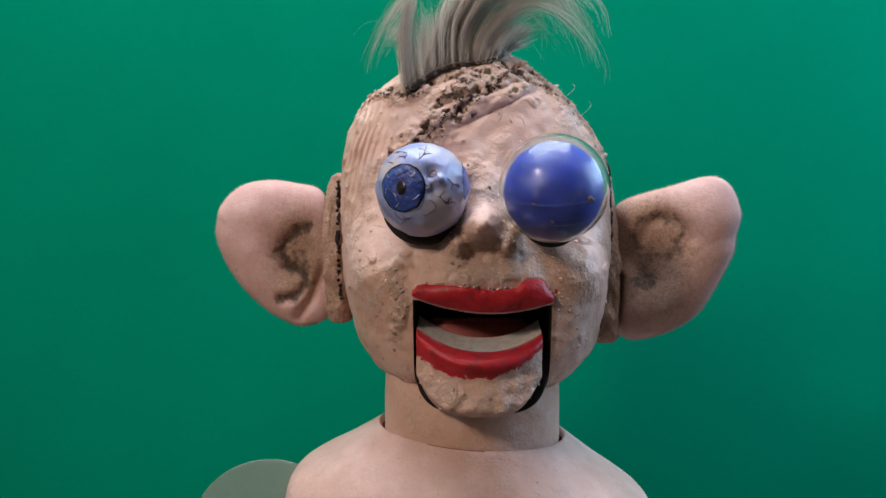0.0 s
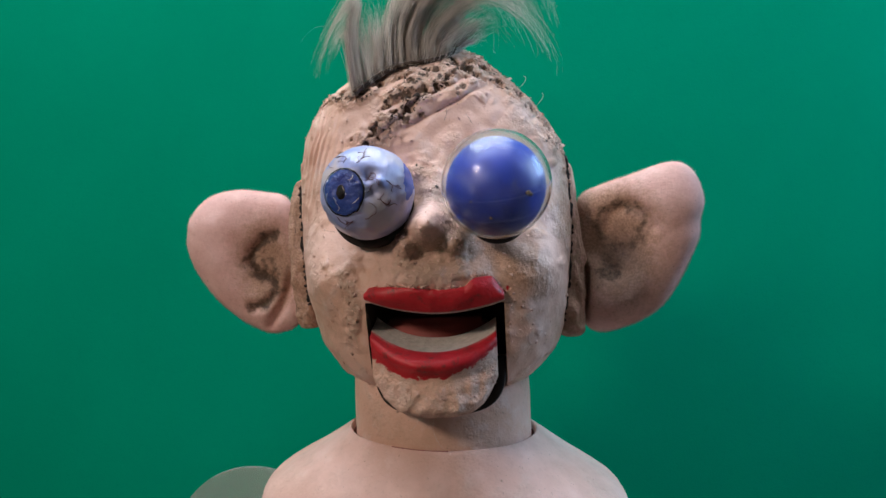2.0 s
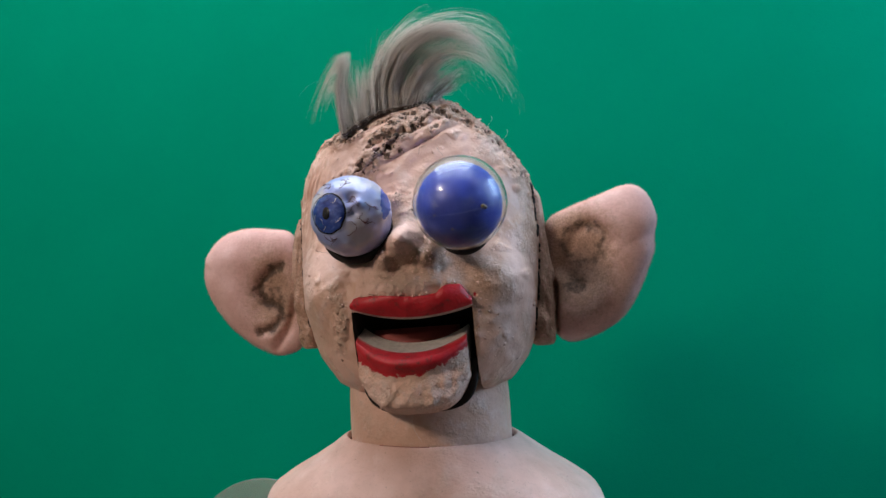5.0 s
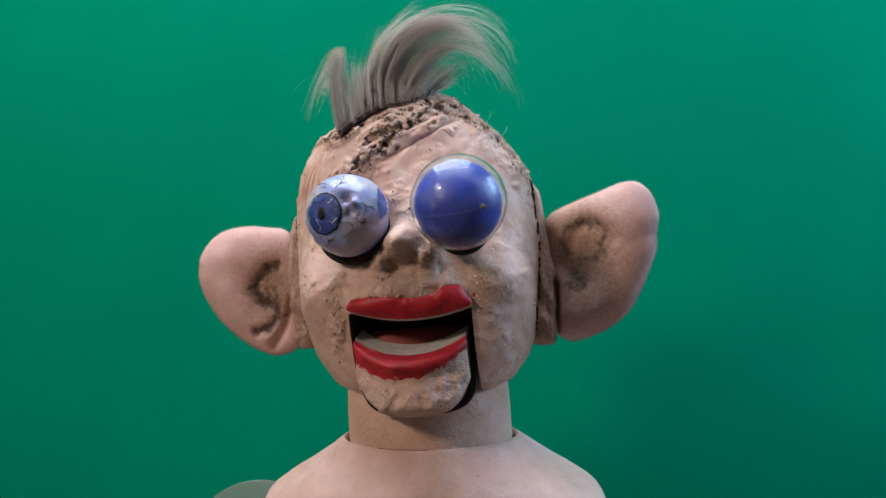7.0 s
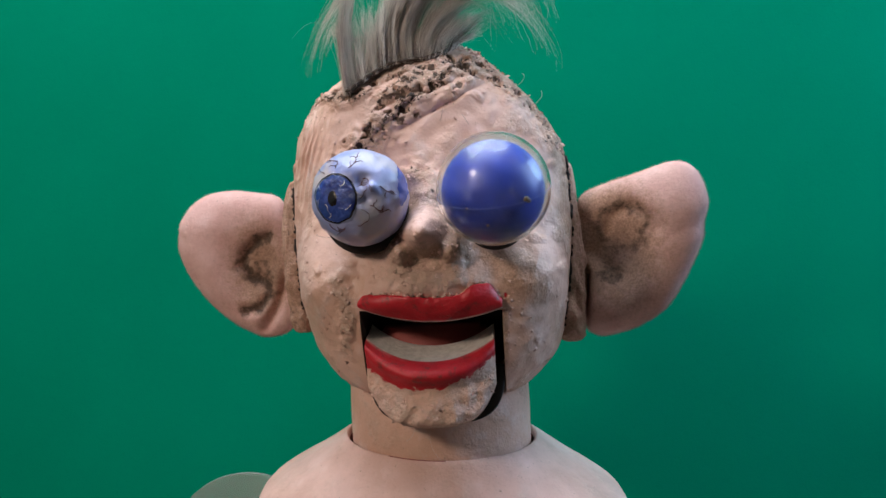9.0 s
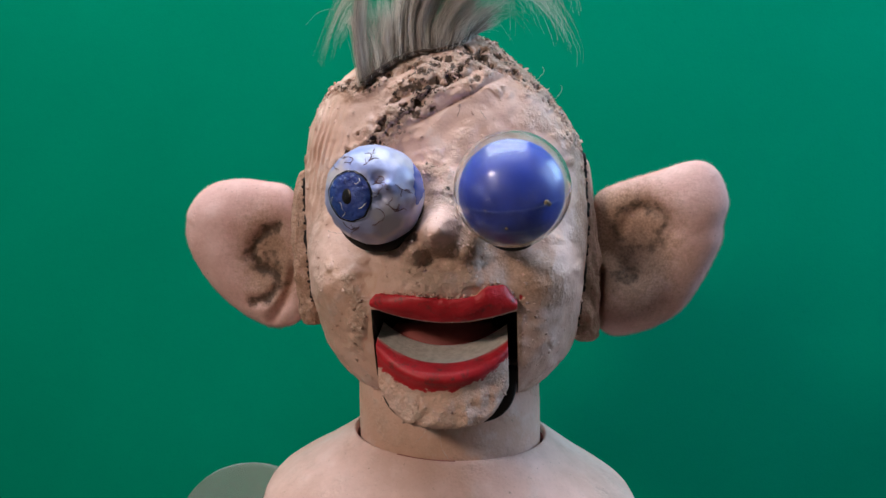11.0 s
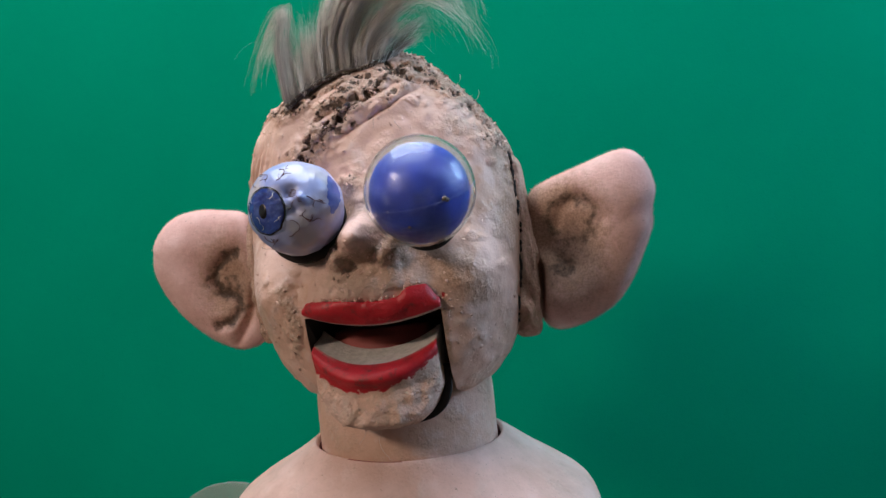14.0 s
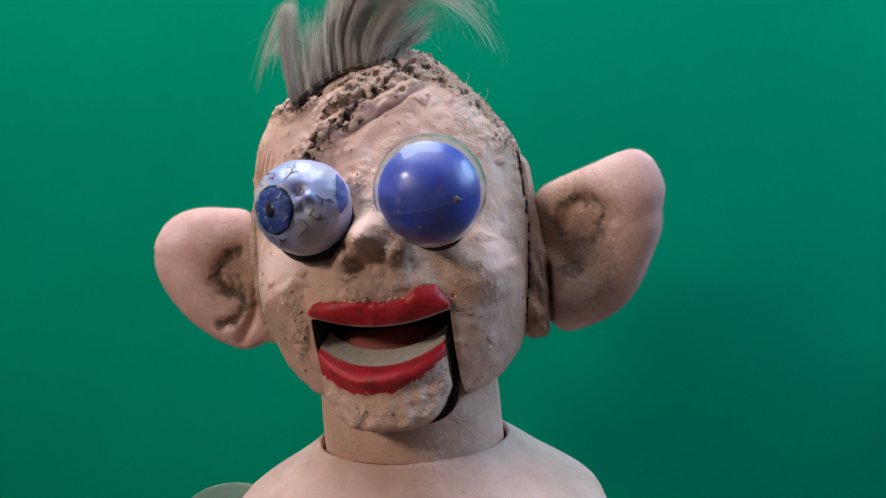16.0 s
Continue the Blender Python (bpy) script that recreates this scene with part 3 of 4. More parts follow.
def puppet():
    whole = bmesh.new()
    keys = [whole.verts.layers.float.new(k) for k in ("crust", "soot_shade", "tan", "pink", "red", "grey", "pale", "holes")]

    def add(bm, mat, marks):
        """Copies bm into the whole, with the marks that colour it."""
        pairs = {}
        for v in bm.verts:
            w = pairs[v] = whole.verts.new(v.co)
            for key, value in zip(keys, marks(v.co)):
                w[key] = value
        for f in bm.faces:
            try:
                g = whole.faces.new([pairs[v] for v in f.verts])
            except ValueError:
                continue
            g.material_index, g.smooth = (f.material_index if mat is None else mat), True
        bm.free()

    def head_marks(p):
        c = crust_at(p.x, p.z) if p.y < 0.42 else 0.5 * smooth(0.40, 0.46, p.z)
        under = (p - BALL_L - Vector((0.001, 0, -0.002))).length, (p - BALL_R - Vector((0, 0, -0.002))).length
        # shade below both eyes painted in, along with the sockets' grime
        soot_shade = 1.3 * (1 - smooth(0.0215, 0.0268, under[0])) * smooth(0.388, 0.378, p.z) + 1.3 * (1 - smooth(0.0250, 0.0300, under[1])) * smooth(0.382, 0.370, p.z)
        # dirt and painted-in shade beside and under the nose
        soot_shade += 0.38 * gauss(p.x, p.z, 0.040, 0.364, 0.009, 0.008) + 0.50 * gauss(p.x, p.z, 0.0125, 0.388, 0.005, 0.010) + 0.30 * gauss(p.x, p.z, 0.0290, 0.3605, 0.007, 0.005) + 0.22 * gauss(p.x, p.z, 0.0130, 0.3585, 0.005, 0.004)
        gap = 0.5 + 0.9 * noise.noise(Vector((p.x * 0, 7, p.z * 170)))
        soot_shade += 1.5 * gap * (1 - smooth(0.0004, 0.0016, abs(p.y - 0.3735 - 0.12 * (p.z - 0.36)))) * smooth(0.06, 0.07, p.x) * smooth(0.425, 0.405, p.z)
        soot_shade += 1.5 * gap * (1 - smooth(0.0006, 0.0022, abs(p.y - 0.3900))) * smooth(-0.035, -0.045, p.x) * smooth(0.415, 0.400, p.z)
        # brown stains; the patch right of the nose also carries painted shade
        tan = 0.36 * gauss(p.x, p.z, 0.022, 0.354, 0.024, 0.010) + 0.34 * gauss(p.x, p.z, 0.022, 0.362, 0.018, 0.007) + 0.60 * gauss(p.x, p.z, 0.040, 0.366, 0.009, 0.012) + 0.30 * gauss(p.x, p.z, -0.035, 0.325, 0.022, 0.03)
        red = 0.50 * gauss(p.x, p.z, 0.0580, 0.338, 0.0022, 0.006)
        # first term: the capsule's shadow, painted brown into the skin below it
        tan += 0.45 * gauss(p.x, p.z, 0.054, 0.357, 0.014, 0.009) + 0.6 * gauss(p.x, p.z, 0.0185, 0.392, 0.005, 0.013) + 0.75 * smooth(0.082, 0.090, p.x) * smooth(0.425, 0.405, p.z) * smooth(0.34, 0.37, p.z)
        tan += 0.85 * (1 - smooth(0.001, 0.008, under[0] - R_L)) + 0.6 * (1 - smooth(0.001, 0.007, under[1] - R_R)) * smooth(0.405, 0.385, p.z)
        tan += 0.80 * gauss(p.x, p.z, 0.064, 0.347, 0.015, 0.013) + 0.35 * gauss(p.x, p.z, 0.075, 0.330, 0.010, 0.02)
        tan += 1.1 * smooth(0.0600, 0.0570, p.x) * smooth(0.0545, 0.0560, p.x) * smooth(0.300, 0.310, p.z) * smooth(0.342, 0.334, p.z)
        # darker in the torn holes and along the forehead creases
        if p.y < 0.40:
            soot_shade += 2.2 * pit_at(p.x, p.z) + 1.7 * torn_at(p, c)
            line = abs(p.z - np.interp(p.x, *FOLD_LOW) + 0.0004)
            soot_shade += 0.62 * (1 - smooth(0.0003, 0.0016, line)) * smooth(0.008, 0.016, p.x) * (1 - smooth(0.040, 0.052, p.x))
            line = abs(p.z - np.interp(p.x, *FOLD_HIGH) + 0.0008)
            soot_shade += 0.75 * (1 - smooth(0.0004, 0.0022, line)) * smooth(-0.012, -0.004, p.x) * (1 - smooth(0.026, 0.040, p.x)) * (0.7 + 0.8 * noise.noise(Vector((p.x * 110, 3, 0))))
        bulb = gauss(p.x, p.z, 0.0195, 0.3745, 0.0075, 0.0075)
        return c * (1 - 0.6 * bulb), soot_shade * (1 - bulb), tan * (1 - 0.9 * bulb), 0.12 + 0.25 * bulb, red, 0.0, 0.75 * bulb, c * (0.30 + 0.70 * smooth(0.385, 0.405, p.z))

    def jaw_marks(p):
        u = (p.x - 0.0203) / 0.0313
        zt = JAW + 0.0095 * abs(u) ** 2.2 - 0.001 * u
        yf = 0.3085 + 0.0105 * u * u
        inner = smooth(0.001, 0.003, p.y - yf) * smooth(-0.004, 0.0, p.z - zt)
        red = 0.5 + (p.z - (zt - 0.0125 + 0.003 * u + 0.002 * abs(u))) * 80
        return 0.55 * (1 - inner) * smooth(zt - 0.008, zt - 0.014, p.z), 0.0, 0.10, 0.0, min(max(red, 0), 1.2) * (1 - inner), inner

    def lip_marks(p):
        u = (p.x - 0.0217) / 0.0347
        zb = lip_edges(min(max(u, -1), 1))[1]
        edge = smooth(0.0006, -0.0002, p.z - zb) if p.y < 0.335 else 0.0
        return 0.0, 0.0, 0.0, 0.0, 1.2 * (1 - edge), 0.7 * edge

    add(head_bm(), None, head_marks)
    jaw = jaw_bm()
    for k in range(110):
        u = CHIPS.uniform(-0.85, 0.97)
        x, z = 0.0217 + 0.0347 * u, lip_edges(u)[0] + CHIPS.uniform(-0.0008, 0.0012)
        FLAKES.append((Vector((x, face_y(x, z) - 0.0008, z)), Vector((0.2 * u, -1, 0.3)).normalized(), CHIPS.uniform(0.0005, 0.0013), CHIPS.uniform(0, 6.3)))
    for cx, cz, sx, sz, count in ((0.021, 0.364, 0.011, 0.006, 70), (0.034, 0.372, 0.005, 0.008, 26), (0.0085, 0.374, 0.004, 0.008, 26), (0.059, 0.330, 0.002, 0.013, 30), (-0.040, 0.340, 0.010, 0.016, 40), (0.070, 0.322, 0.010, 0.016, 26)):
        for k in range(count):
            x, z = CHIPS.gauss(cx, sx), CHIPS.gauss(cz, sz)
            if not (-0.050 < x < 0.080 and 0.306 < z < 0.40) or z < 0.345 and SLOT_X0 - 0.003 < x < SLOT_X1 + 0.0015:
                continue
            y, e = face_y(x, z), 0.001
            n = Vector(((face_y(x + e, z) - y) / e, -1, (face_y(x, z + e) - y) / e)).normalized()
            FLAKES.append((Vector((x, y, z)), n, CHIPS.uniform(0.0007, 0.0019), CHIPS.uniform(0, 6.3)))
    # loose chips of paint that stand off the crust
    chips, rng = bmesh.new(), random.Random(8)
    for p, n, size, turn in FLAKES:
        a = n.orthogonal().normalized()
        b = n.cross(a)
        d, e = a * math.cos(turn) + b * math.sin(turn), b * math.cos(turn) - a * math.sin(turn)
        lift = rng.uniform(0.0, 0.55)
        base = [p - e * size * 0.6 - n * 0.0003, p + e * size * rng.uniform(0.4, 0.8) - n * 0.0003]
        tip = [p + d * size + e * size * rng.uniform(0.1, 0.7) + n * size * lift, p + d * size * rng.uniform(0.5, 1.2) - e * size * rng.uniform(0.1, 0.6) + n * size * lift * rng.uniform(0.4, 1.2)]
        top = [chips.verts.new(q) for q in base + tip]
        low = [chips.verts.new(q - n * 0.00018 - d * 0.0001) for q in base + tip]
        chips.faces.new(top), chips.faces.new(low[::-1])
        for i in range(4):
            chips.faces.new((top[i], low[i], low[(i + 1) % 4], top[(i + 1) % 4]))
    add(chips, 0, lambda p: (0.30 + 0.45 * noise.noise(p * 500), 0.55 * smooth(0.30, 0.42, noise.noise(p * 330)), 0.10, 0.1, 0.0, 0.0, 0.5 * smooth(0.1, 0.3, noise.noise(p * 270 + Vector((4, 4, 4))))))
    add(jaw, 0, jaw_marks)
    add(upper_lip_bm(), 0, lip_marks)
    # floor of the mouth behind the jaw's rim
    add(box_bm((-0.008, 0.3345, 0.290), (0.047, 0.361, 0.3235), 0.003), 2, lambda p: (0,) * 6)
    # black strip added round the chin in place of the shade in that gap
    gap_shade = []
    for a in np.linspace(-1.57, 1.57, 60):
        sx, cz = math.copysign(abs(math.sin(a)) ** 0.55, math.sin(a)), max(math.cos(a), 0) ** 0.7
        gap_shade.append([(0.0217 + k * 0.0342 * sx, y, 0.304 - k * 0.0290 * cz) for k, y in ((1.0, 0.3300), (0.98, 0.3285), (0.72, 0.3330), (0.72, 0.3345))])
    add(grid_bm(gap_shade, close_u=True, caps=True), 1, lambda p: (0,) * 6)
    # black rings added behind the eyes, standing in for the shade below them
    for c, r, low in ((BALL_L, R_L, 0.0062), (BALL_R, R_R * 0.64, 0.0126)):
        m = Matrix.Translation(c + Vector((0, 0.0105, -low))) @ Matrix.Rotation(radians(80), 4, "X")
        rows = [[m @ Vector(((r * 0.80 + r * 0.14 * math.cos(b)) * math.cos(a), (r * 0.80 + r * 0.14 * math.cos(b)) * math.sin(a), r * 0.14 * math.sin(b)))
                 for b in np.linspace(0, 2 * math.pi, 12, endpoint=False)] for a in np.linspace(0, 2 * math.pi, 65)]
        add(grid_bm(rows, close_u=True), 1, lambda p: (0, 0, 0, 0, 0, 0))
    neck = column_bm([(0.0172, 0.386, 0.238, 0.0518, 0.0512, 2.0), (0.0172, 0.386, 0.256, 0.0518, 0.0512, 2.0), (0.0172, 0.387, 0.275, 0.0520, 0.0505, 2.0), (0.0172, 0.388, 0.300, 0.0512, 0.0490, 2.0)], 120)
    # neck coloured darker in a band just above the collar, mottled elsewhere
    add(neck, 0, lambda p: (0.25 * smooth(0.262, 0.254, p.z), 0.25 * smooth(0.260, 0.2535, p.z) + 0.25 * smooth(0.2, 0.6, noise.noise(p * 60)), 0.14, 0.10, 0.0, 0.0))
    torso = torso_bm()
    for f in torso.faces:
        q = f.calc_center_median()
        if q.z > 0.23 and math.hypot(q.x - 0.0172, q.y - 0.386) < 0.0536:
            f.material_index = 2
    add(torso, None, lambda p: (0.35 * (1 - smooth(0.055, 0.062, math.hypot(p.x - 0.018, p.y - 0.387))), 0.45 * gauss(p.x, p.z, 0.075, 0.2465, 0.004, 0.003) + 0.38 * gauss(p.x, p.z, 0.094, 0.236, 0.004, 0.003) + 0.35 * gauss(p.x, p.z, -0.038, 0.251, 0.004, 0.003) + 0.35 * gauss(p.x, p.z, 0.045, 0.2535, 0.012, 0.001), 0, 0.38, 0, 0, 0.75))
    # dark splits along the seams beside the ears
    splits = bmesh.new()
    for side, y0, zs in ((1, 0.3700, (0.404, 0.397, 0.388, 0.377, 0.366, 0.356, 0.344, 0.337, 0.325, 0.317)), (-1, 0.3880, (0.398, 0.394, 0.389, 0.384, 0.376, 0.367, 0.358, 0.350, 0.343, 0.338, 0.330))):
        for z in [z + shift for z in zs for shift in (0.0, 0.0035)]:
            y = y0 + CHIPS.uniform(-0.0014, 0.0010) + 0.05 * (z - 0.36) * side
            hit = FACE[0].ray_cast(Vector((0.2 * side, y, z)), Vector((-side, 0, 0)))[0]
            if side < 0:
                hit = Vector((-0.0652 + 0.0022 * smooth(0.35, 0.325, z) + CHIPS.uniform(-0.0008, 0.0006), 0.3918, z))
            size = CHIPS.uniform(0.0012, 0.0042) if CHIPS.random() < 0.6 else 0.0009
            made = bmesh.ops.create_icosphere(splits, subdivisions=3, radius=1.0)["verts"]
            turn = Matrix.Translation(hit) @ Matrix.Rotation(CHIPS.uniform(-0.5, 0.5), 4, "X") @ Matrix.Diagonal((0.0011, CHIPS.uniform(0.0006, 0.0013), size, 1))
            for v in made:
                v.co = turn @ (v.co * (1 + 0.9 * noise.noise(v.co * 2.1 + hit * 900)))
    add(splits, 1, lambda p: (0,) * 6)
    # stray fibres that cling to the paint
    wisps, rng = bmesh.new(), random.Random(21)
    for x, y, z, dx, dz in ((0.020, 0.318, 0.281, 0.003, -0.020), (0.012, 0.322, 0.279, -0.006, -0.010), 
                            (0.030, 0.331, 0.426, 0.001, 0.006), (0.044, 0.333, 0.424, -0.003, 0.005), (-0.028, 0.328, 0.371, -0.006, 0.002), (0.0785, 0.366, 0.4370, 0.004, 0.008), (0.0700, 0.366, 0.4480, 0.003, 0.007)):
        bend = rng.uniform(-0.004, 0.004)
        tube_bm(wisps, [(x + dx * t + bend * math.sin(3 * t), y - 0.004 * math.sin(math.pi * t), z + dz * t) for t in np.linspace(0, 1, 10)], [0.00009] * 10, 4)
    add(wisps, 0, lambda p: (0.0, 1.6 if p.z > 0.36 and p.x < 0.06 else 0.0, 0.2, 0.2, 0.0, 0.0 if p.z > 0.36 and p.x < 0.06 else 0.7))
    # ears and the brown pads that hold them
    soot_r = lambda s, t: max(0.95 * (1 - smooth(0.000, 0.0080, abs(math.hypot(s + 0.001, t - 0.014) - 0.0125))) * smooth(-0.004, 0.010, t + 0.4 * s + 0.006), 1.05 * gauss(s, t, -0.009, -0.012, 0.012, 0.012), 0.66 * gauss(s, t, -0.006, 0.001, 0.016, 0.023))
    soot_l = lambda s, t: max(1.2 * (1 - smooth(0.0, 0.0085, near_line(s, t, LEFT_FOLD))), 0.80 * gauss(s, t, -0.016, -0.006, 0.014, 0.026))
    o_r, a_r = Vector((0.128, 0.384, 0.355)), Vector((0.9627, -0.2707, 0))
    o_l, a_l = Vector((-0.108, 0.412, 0.358)), Vector((-1.0, 0.02, 0))

    def ear_marks(o, a, soot_shade, tan):
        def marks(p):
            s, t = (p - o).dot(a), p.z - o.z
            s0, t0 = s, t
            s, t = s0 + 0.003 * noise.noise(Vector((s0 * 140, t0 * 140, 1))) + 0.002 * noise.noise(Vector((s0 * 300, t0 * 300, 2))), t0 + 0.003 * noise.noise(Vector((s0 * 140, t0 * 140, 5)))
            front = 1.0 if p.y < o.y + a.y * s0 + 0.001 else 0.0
            return 0.0, 1.05 * front * soot_shade(s, t), front * tan(s, t), 1.0, 0.0, 0.0
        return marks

    ears, ear_trees = [], []
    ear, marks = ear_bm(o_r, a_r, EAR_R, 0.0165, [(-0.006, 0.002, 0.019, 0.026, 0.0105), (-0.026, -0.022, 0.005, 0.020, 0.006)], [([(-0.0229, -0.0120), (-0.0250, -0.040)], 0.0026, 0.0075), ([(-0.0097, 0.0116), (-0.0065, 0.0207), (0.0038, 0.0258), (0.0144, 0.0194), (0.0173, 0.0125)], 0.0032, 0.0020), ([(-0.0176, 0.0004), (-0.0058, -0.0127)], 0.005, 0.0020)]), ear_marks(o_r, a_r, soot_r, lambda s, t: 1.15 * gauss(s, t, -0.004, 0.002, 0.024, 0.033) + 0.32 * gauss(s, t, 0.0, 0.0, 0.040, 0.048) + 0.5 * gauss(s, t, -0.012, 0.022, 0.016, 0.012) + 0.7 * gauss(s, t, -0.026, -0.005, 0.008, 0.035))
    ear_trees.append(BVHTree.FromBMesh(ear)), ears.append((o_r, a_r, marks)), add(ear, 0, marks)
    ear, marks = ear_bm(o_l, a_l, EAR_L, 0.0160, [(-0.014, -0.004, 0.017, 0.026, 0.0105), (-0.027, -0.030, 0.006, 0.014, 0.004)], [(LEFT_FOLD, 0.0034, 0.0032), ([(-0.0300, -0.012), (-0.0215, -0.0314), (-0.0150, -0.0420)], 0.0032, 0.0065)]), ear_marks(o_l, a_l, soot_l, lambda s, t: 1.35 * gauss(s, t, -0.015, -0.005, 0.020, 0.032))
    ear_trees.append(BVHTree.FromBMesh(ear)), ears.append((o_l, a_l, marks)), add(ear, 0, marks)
    # short nap of the ears' latex foam
    for o, a, marks in ears:
        nap, rng, tree = bmesh.new(), random.Random(17), ear_trees.pop(0)
        while len(nap.verts) < 4 * 9000:
            s, t = rng.uniform(-0.045, 0.055), rng.uniform(-0.06, 0.06)
            side = rng.random() < 0.8
            start = o + a * s + Vector((0, -0.1 if side else 0.1, t))
            if rng.random() < 0.45:
                turn = rng.uniform(0, 6.283)
                start = o + a * (0.1 * math.cos(turn)) + Vector((0, rng.uniform(-0.008, 0.008), 0.1 * math.sin(turn)))
                hit, n, _, _ = tree.ray_cast(start, (o + a * rng.uniform(-0.01, 0.01) + Vector((0, 0, rng.uniform(-0.02, 0.02))) - start).normalized())
            else:
                hit, n, _, _ = tree.ray_cast(start, Vector((0, 1 if side else -1, 0)))
            if hit is None or abs(n.dot(a)) > 0.9 and (hit - o).dot(a) < 0:
                continue
            long = rng.uniform(0.0006, 0.0019)
            lean = Vector((rng.uniform(-1, 1), rng.uniform(-1, 1), rng.uniform(-1, 1))) * 0.9
            u = n.orthogonal().normalized()
            w = n.cross(u)
            r = 0.00008
            base = [nap.verts.new(hit - n * 0.0002 + (u * math.cos(k) + w * math.sin(k)) * r) for k in (0.0, 2.09, 4.19)]
            tip = nap.verts.new(hit + (n + lean).normalized() * long)
            for k in range(3):
                nap.faces.new((base[k], base[(k + 1) % 3], tip))
        add(nap, 0, lambda p, marks=marks: tuple(marks(p)[:4]) + (0.0, 0.0, 0.6))
    pads = ([(0.092, 0.394, 0.412, 0.002, 0.005, 2.6), (0.0930, 0.391, 0.403, 0.0066, 0.012, 3), (0.0952, 0.387, 0.36, 0.0084, 0.0140, 3), (0.0940, 0.383, 0.325, 0.0080, 0.014, 3), (0.0945, 0.381, 0.3085, 0.0070, 0.010, 2.6), (0.0940, 0.381, 0.3065, 0.001, 0.002, 2.6)],
            [(-0.068, 0.412, 0.409, 0.002, 0.005, 2.6), (-0.0685, 0.411, 0.400, 0.0070, 0.011, 3), (-0.0685, 0.406, 0.36, 0.0086, 0.0135, 3), (-0.0665, 0.405, 0.330, 0.0078, 0.013, 3), (-0.0660, 0.404, 0.316, 0.0065, 0.010, 2.6), (-0.0660, 0.404, 0.314, 0.001, 0.002, 2.6)])
    for st in pads:
        add(column_bm(st, 120, 0.20), 0, lambda p: (0.75, 0.70 * smooth(0.0, 0.5, noise.noise(p * 700) + 0.4 * noise.noise(p * 240)) * (1.2 if p.x < 0 else 0.8), 0.55 + 0.35 * smooth(0.02, -0.02, p.x), 0.60, 0.0, 0.0))
    ob = mesh_object("ventriloquist_puppet", whole, (MAT_SKIN, MAT_DARK, MAT_TONGUE))
    return tagged(ob, "skin-coloured puppet bust with big pink ears and red open mouth", "puppet")


puppet()

# ---- the toy eyeball ----
def foil_material():
    m, nt, b = material("crumpled_printed_foil")
    n = noise_tex(nt, 42, 3, 0.5)
    col = ramp(nt, n, (0.32, (0.50, 0.48, 0.56)), (0.45, (0.40, 0.43, 0.68)), (0.57, (0.27, 0.32, 0.62)), (0.68, (0.52, 0.46, 0.50)))
    nt.links.new(col, b.inputs["Base Color"])
    b.inputs["Roughness"].default_value = 0.37
    b.inputs["Coat Weight"].default_value = 0.15
    b.inputs["Coat Roughness"].default_value = 0.08
    bump(nt, b, noise_tex(nt, 110, 3, 0.55), 0.40, 0.0008)
    return m


MAT_FOIL = foil_material()
MAT_IRIS = simple("glossy_blue_iris", ((0.004, 0.018, 0.17), (0.085, 0.17, 0.62)), 0.14, 75, 0.0022)
MAT_TORN_GLINT = simple("torn_foil_and_glints", ((0.66, 0.68, 0.76), (0.84, 0.85, 0.90)), 0.25, 200)
MAT_BLUE_EDGE = simple("blue_printed_foil", ((0.05, 0.08, 0.34), (0.14, 0.20, 0.55)), 0.25, 90, 0.0004)
MAT_BLACK = simple("black_print", ((0.004, 0.004, 0.006), (0.012, 0.012, 0.016)), 0.25, 90)
MAT_VEIN = simple("dark_red_print", ((0.07, 0.015, 0.02), (0.14, 0.03, 0.03)), 0.4, 200)

GAZE = Vector((-0.365, -0.93, -0.045)).normalized()
G_RIGHT = Vector((0, 0, 1)).cross(GAZE).normalized()
G_UP = Vector((0, 0, 1)) - GAZE * GAZE.z


def dent(d):
    """How far the crumpled foil lies from the round ball in the direction d."""
    h = -0.0034 * math.exp(-((d - Vector((0.22, -0.93, 0.26)).normalized()).length / 0.17) ** 2)
    h += 0.0030 * math.exp(-((d - Vector((0.40, -0.90, 0.12)).normalized()).length / 0.11) ** 2)
    h -= 0.0030 * math.exp(-((d - Vector((0.30, -0.93, -0.10)).normalized()).length / 0.15) ** 2)
    return h + 0.0007 * noise.noise(d * 3.5) + 0.0004 * abs(noise.noise(d * 6))


def on_ball(x, y, lift=0.0):
    """A place on the eyeball, x and y being angles in radians right and up from the gaze."""
    a = math.hypot(x, y)
    d = (GAZE * math.cos(a) + (G_RIGHT * x + G_UP * y) * (math.sin(a) / a if a > 1e-6 else 1.0)).normalized()
    return BALL_L + d * (R_L + dent(d) + lift)


def ragged(a):
    """The uneven edge of the printed iris at the angle a."""
    return 1 + 0.05 * noise.noise(Vector((2.2 * math.cos(a), 2.2 * math.sin(a), 4))) + 0.03 * noise.noise(Vector((6 * math.cos(a), 6 * math.sin(a), 1)))


def cap_bm(radius, lift, sx=1.0, sy=1.0, rings=14, n=64, inner=0.0):
    rows = [[on_ball(r * sx * math.cos(a) * ragged(a), r * sy * math.sin(a) * ragged(a), lift * (1 - 0.7 * (k == rings))) for a in np.linspace(0, 2 * math.pi, n, endpoint=False)]
            for k, r in enumerate(np.linspace(inner if inner else 0.004, radius, rings + 1))]
    return grid_bm(rows, close_u=True)


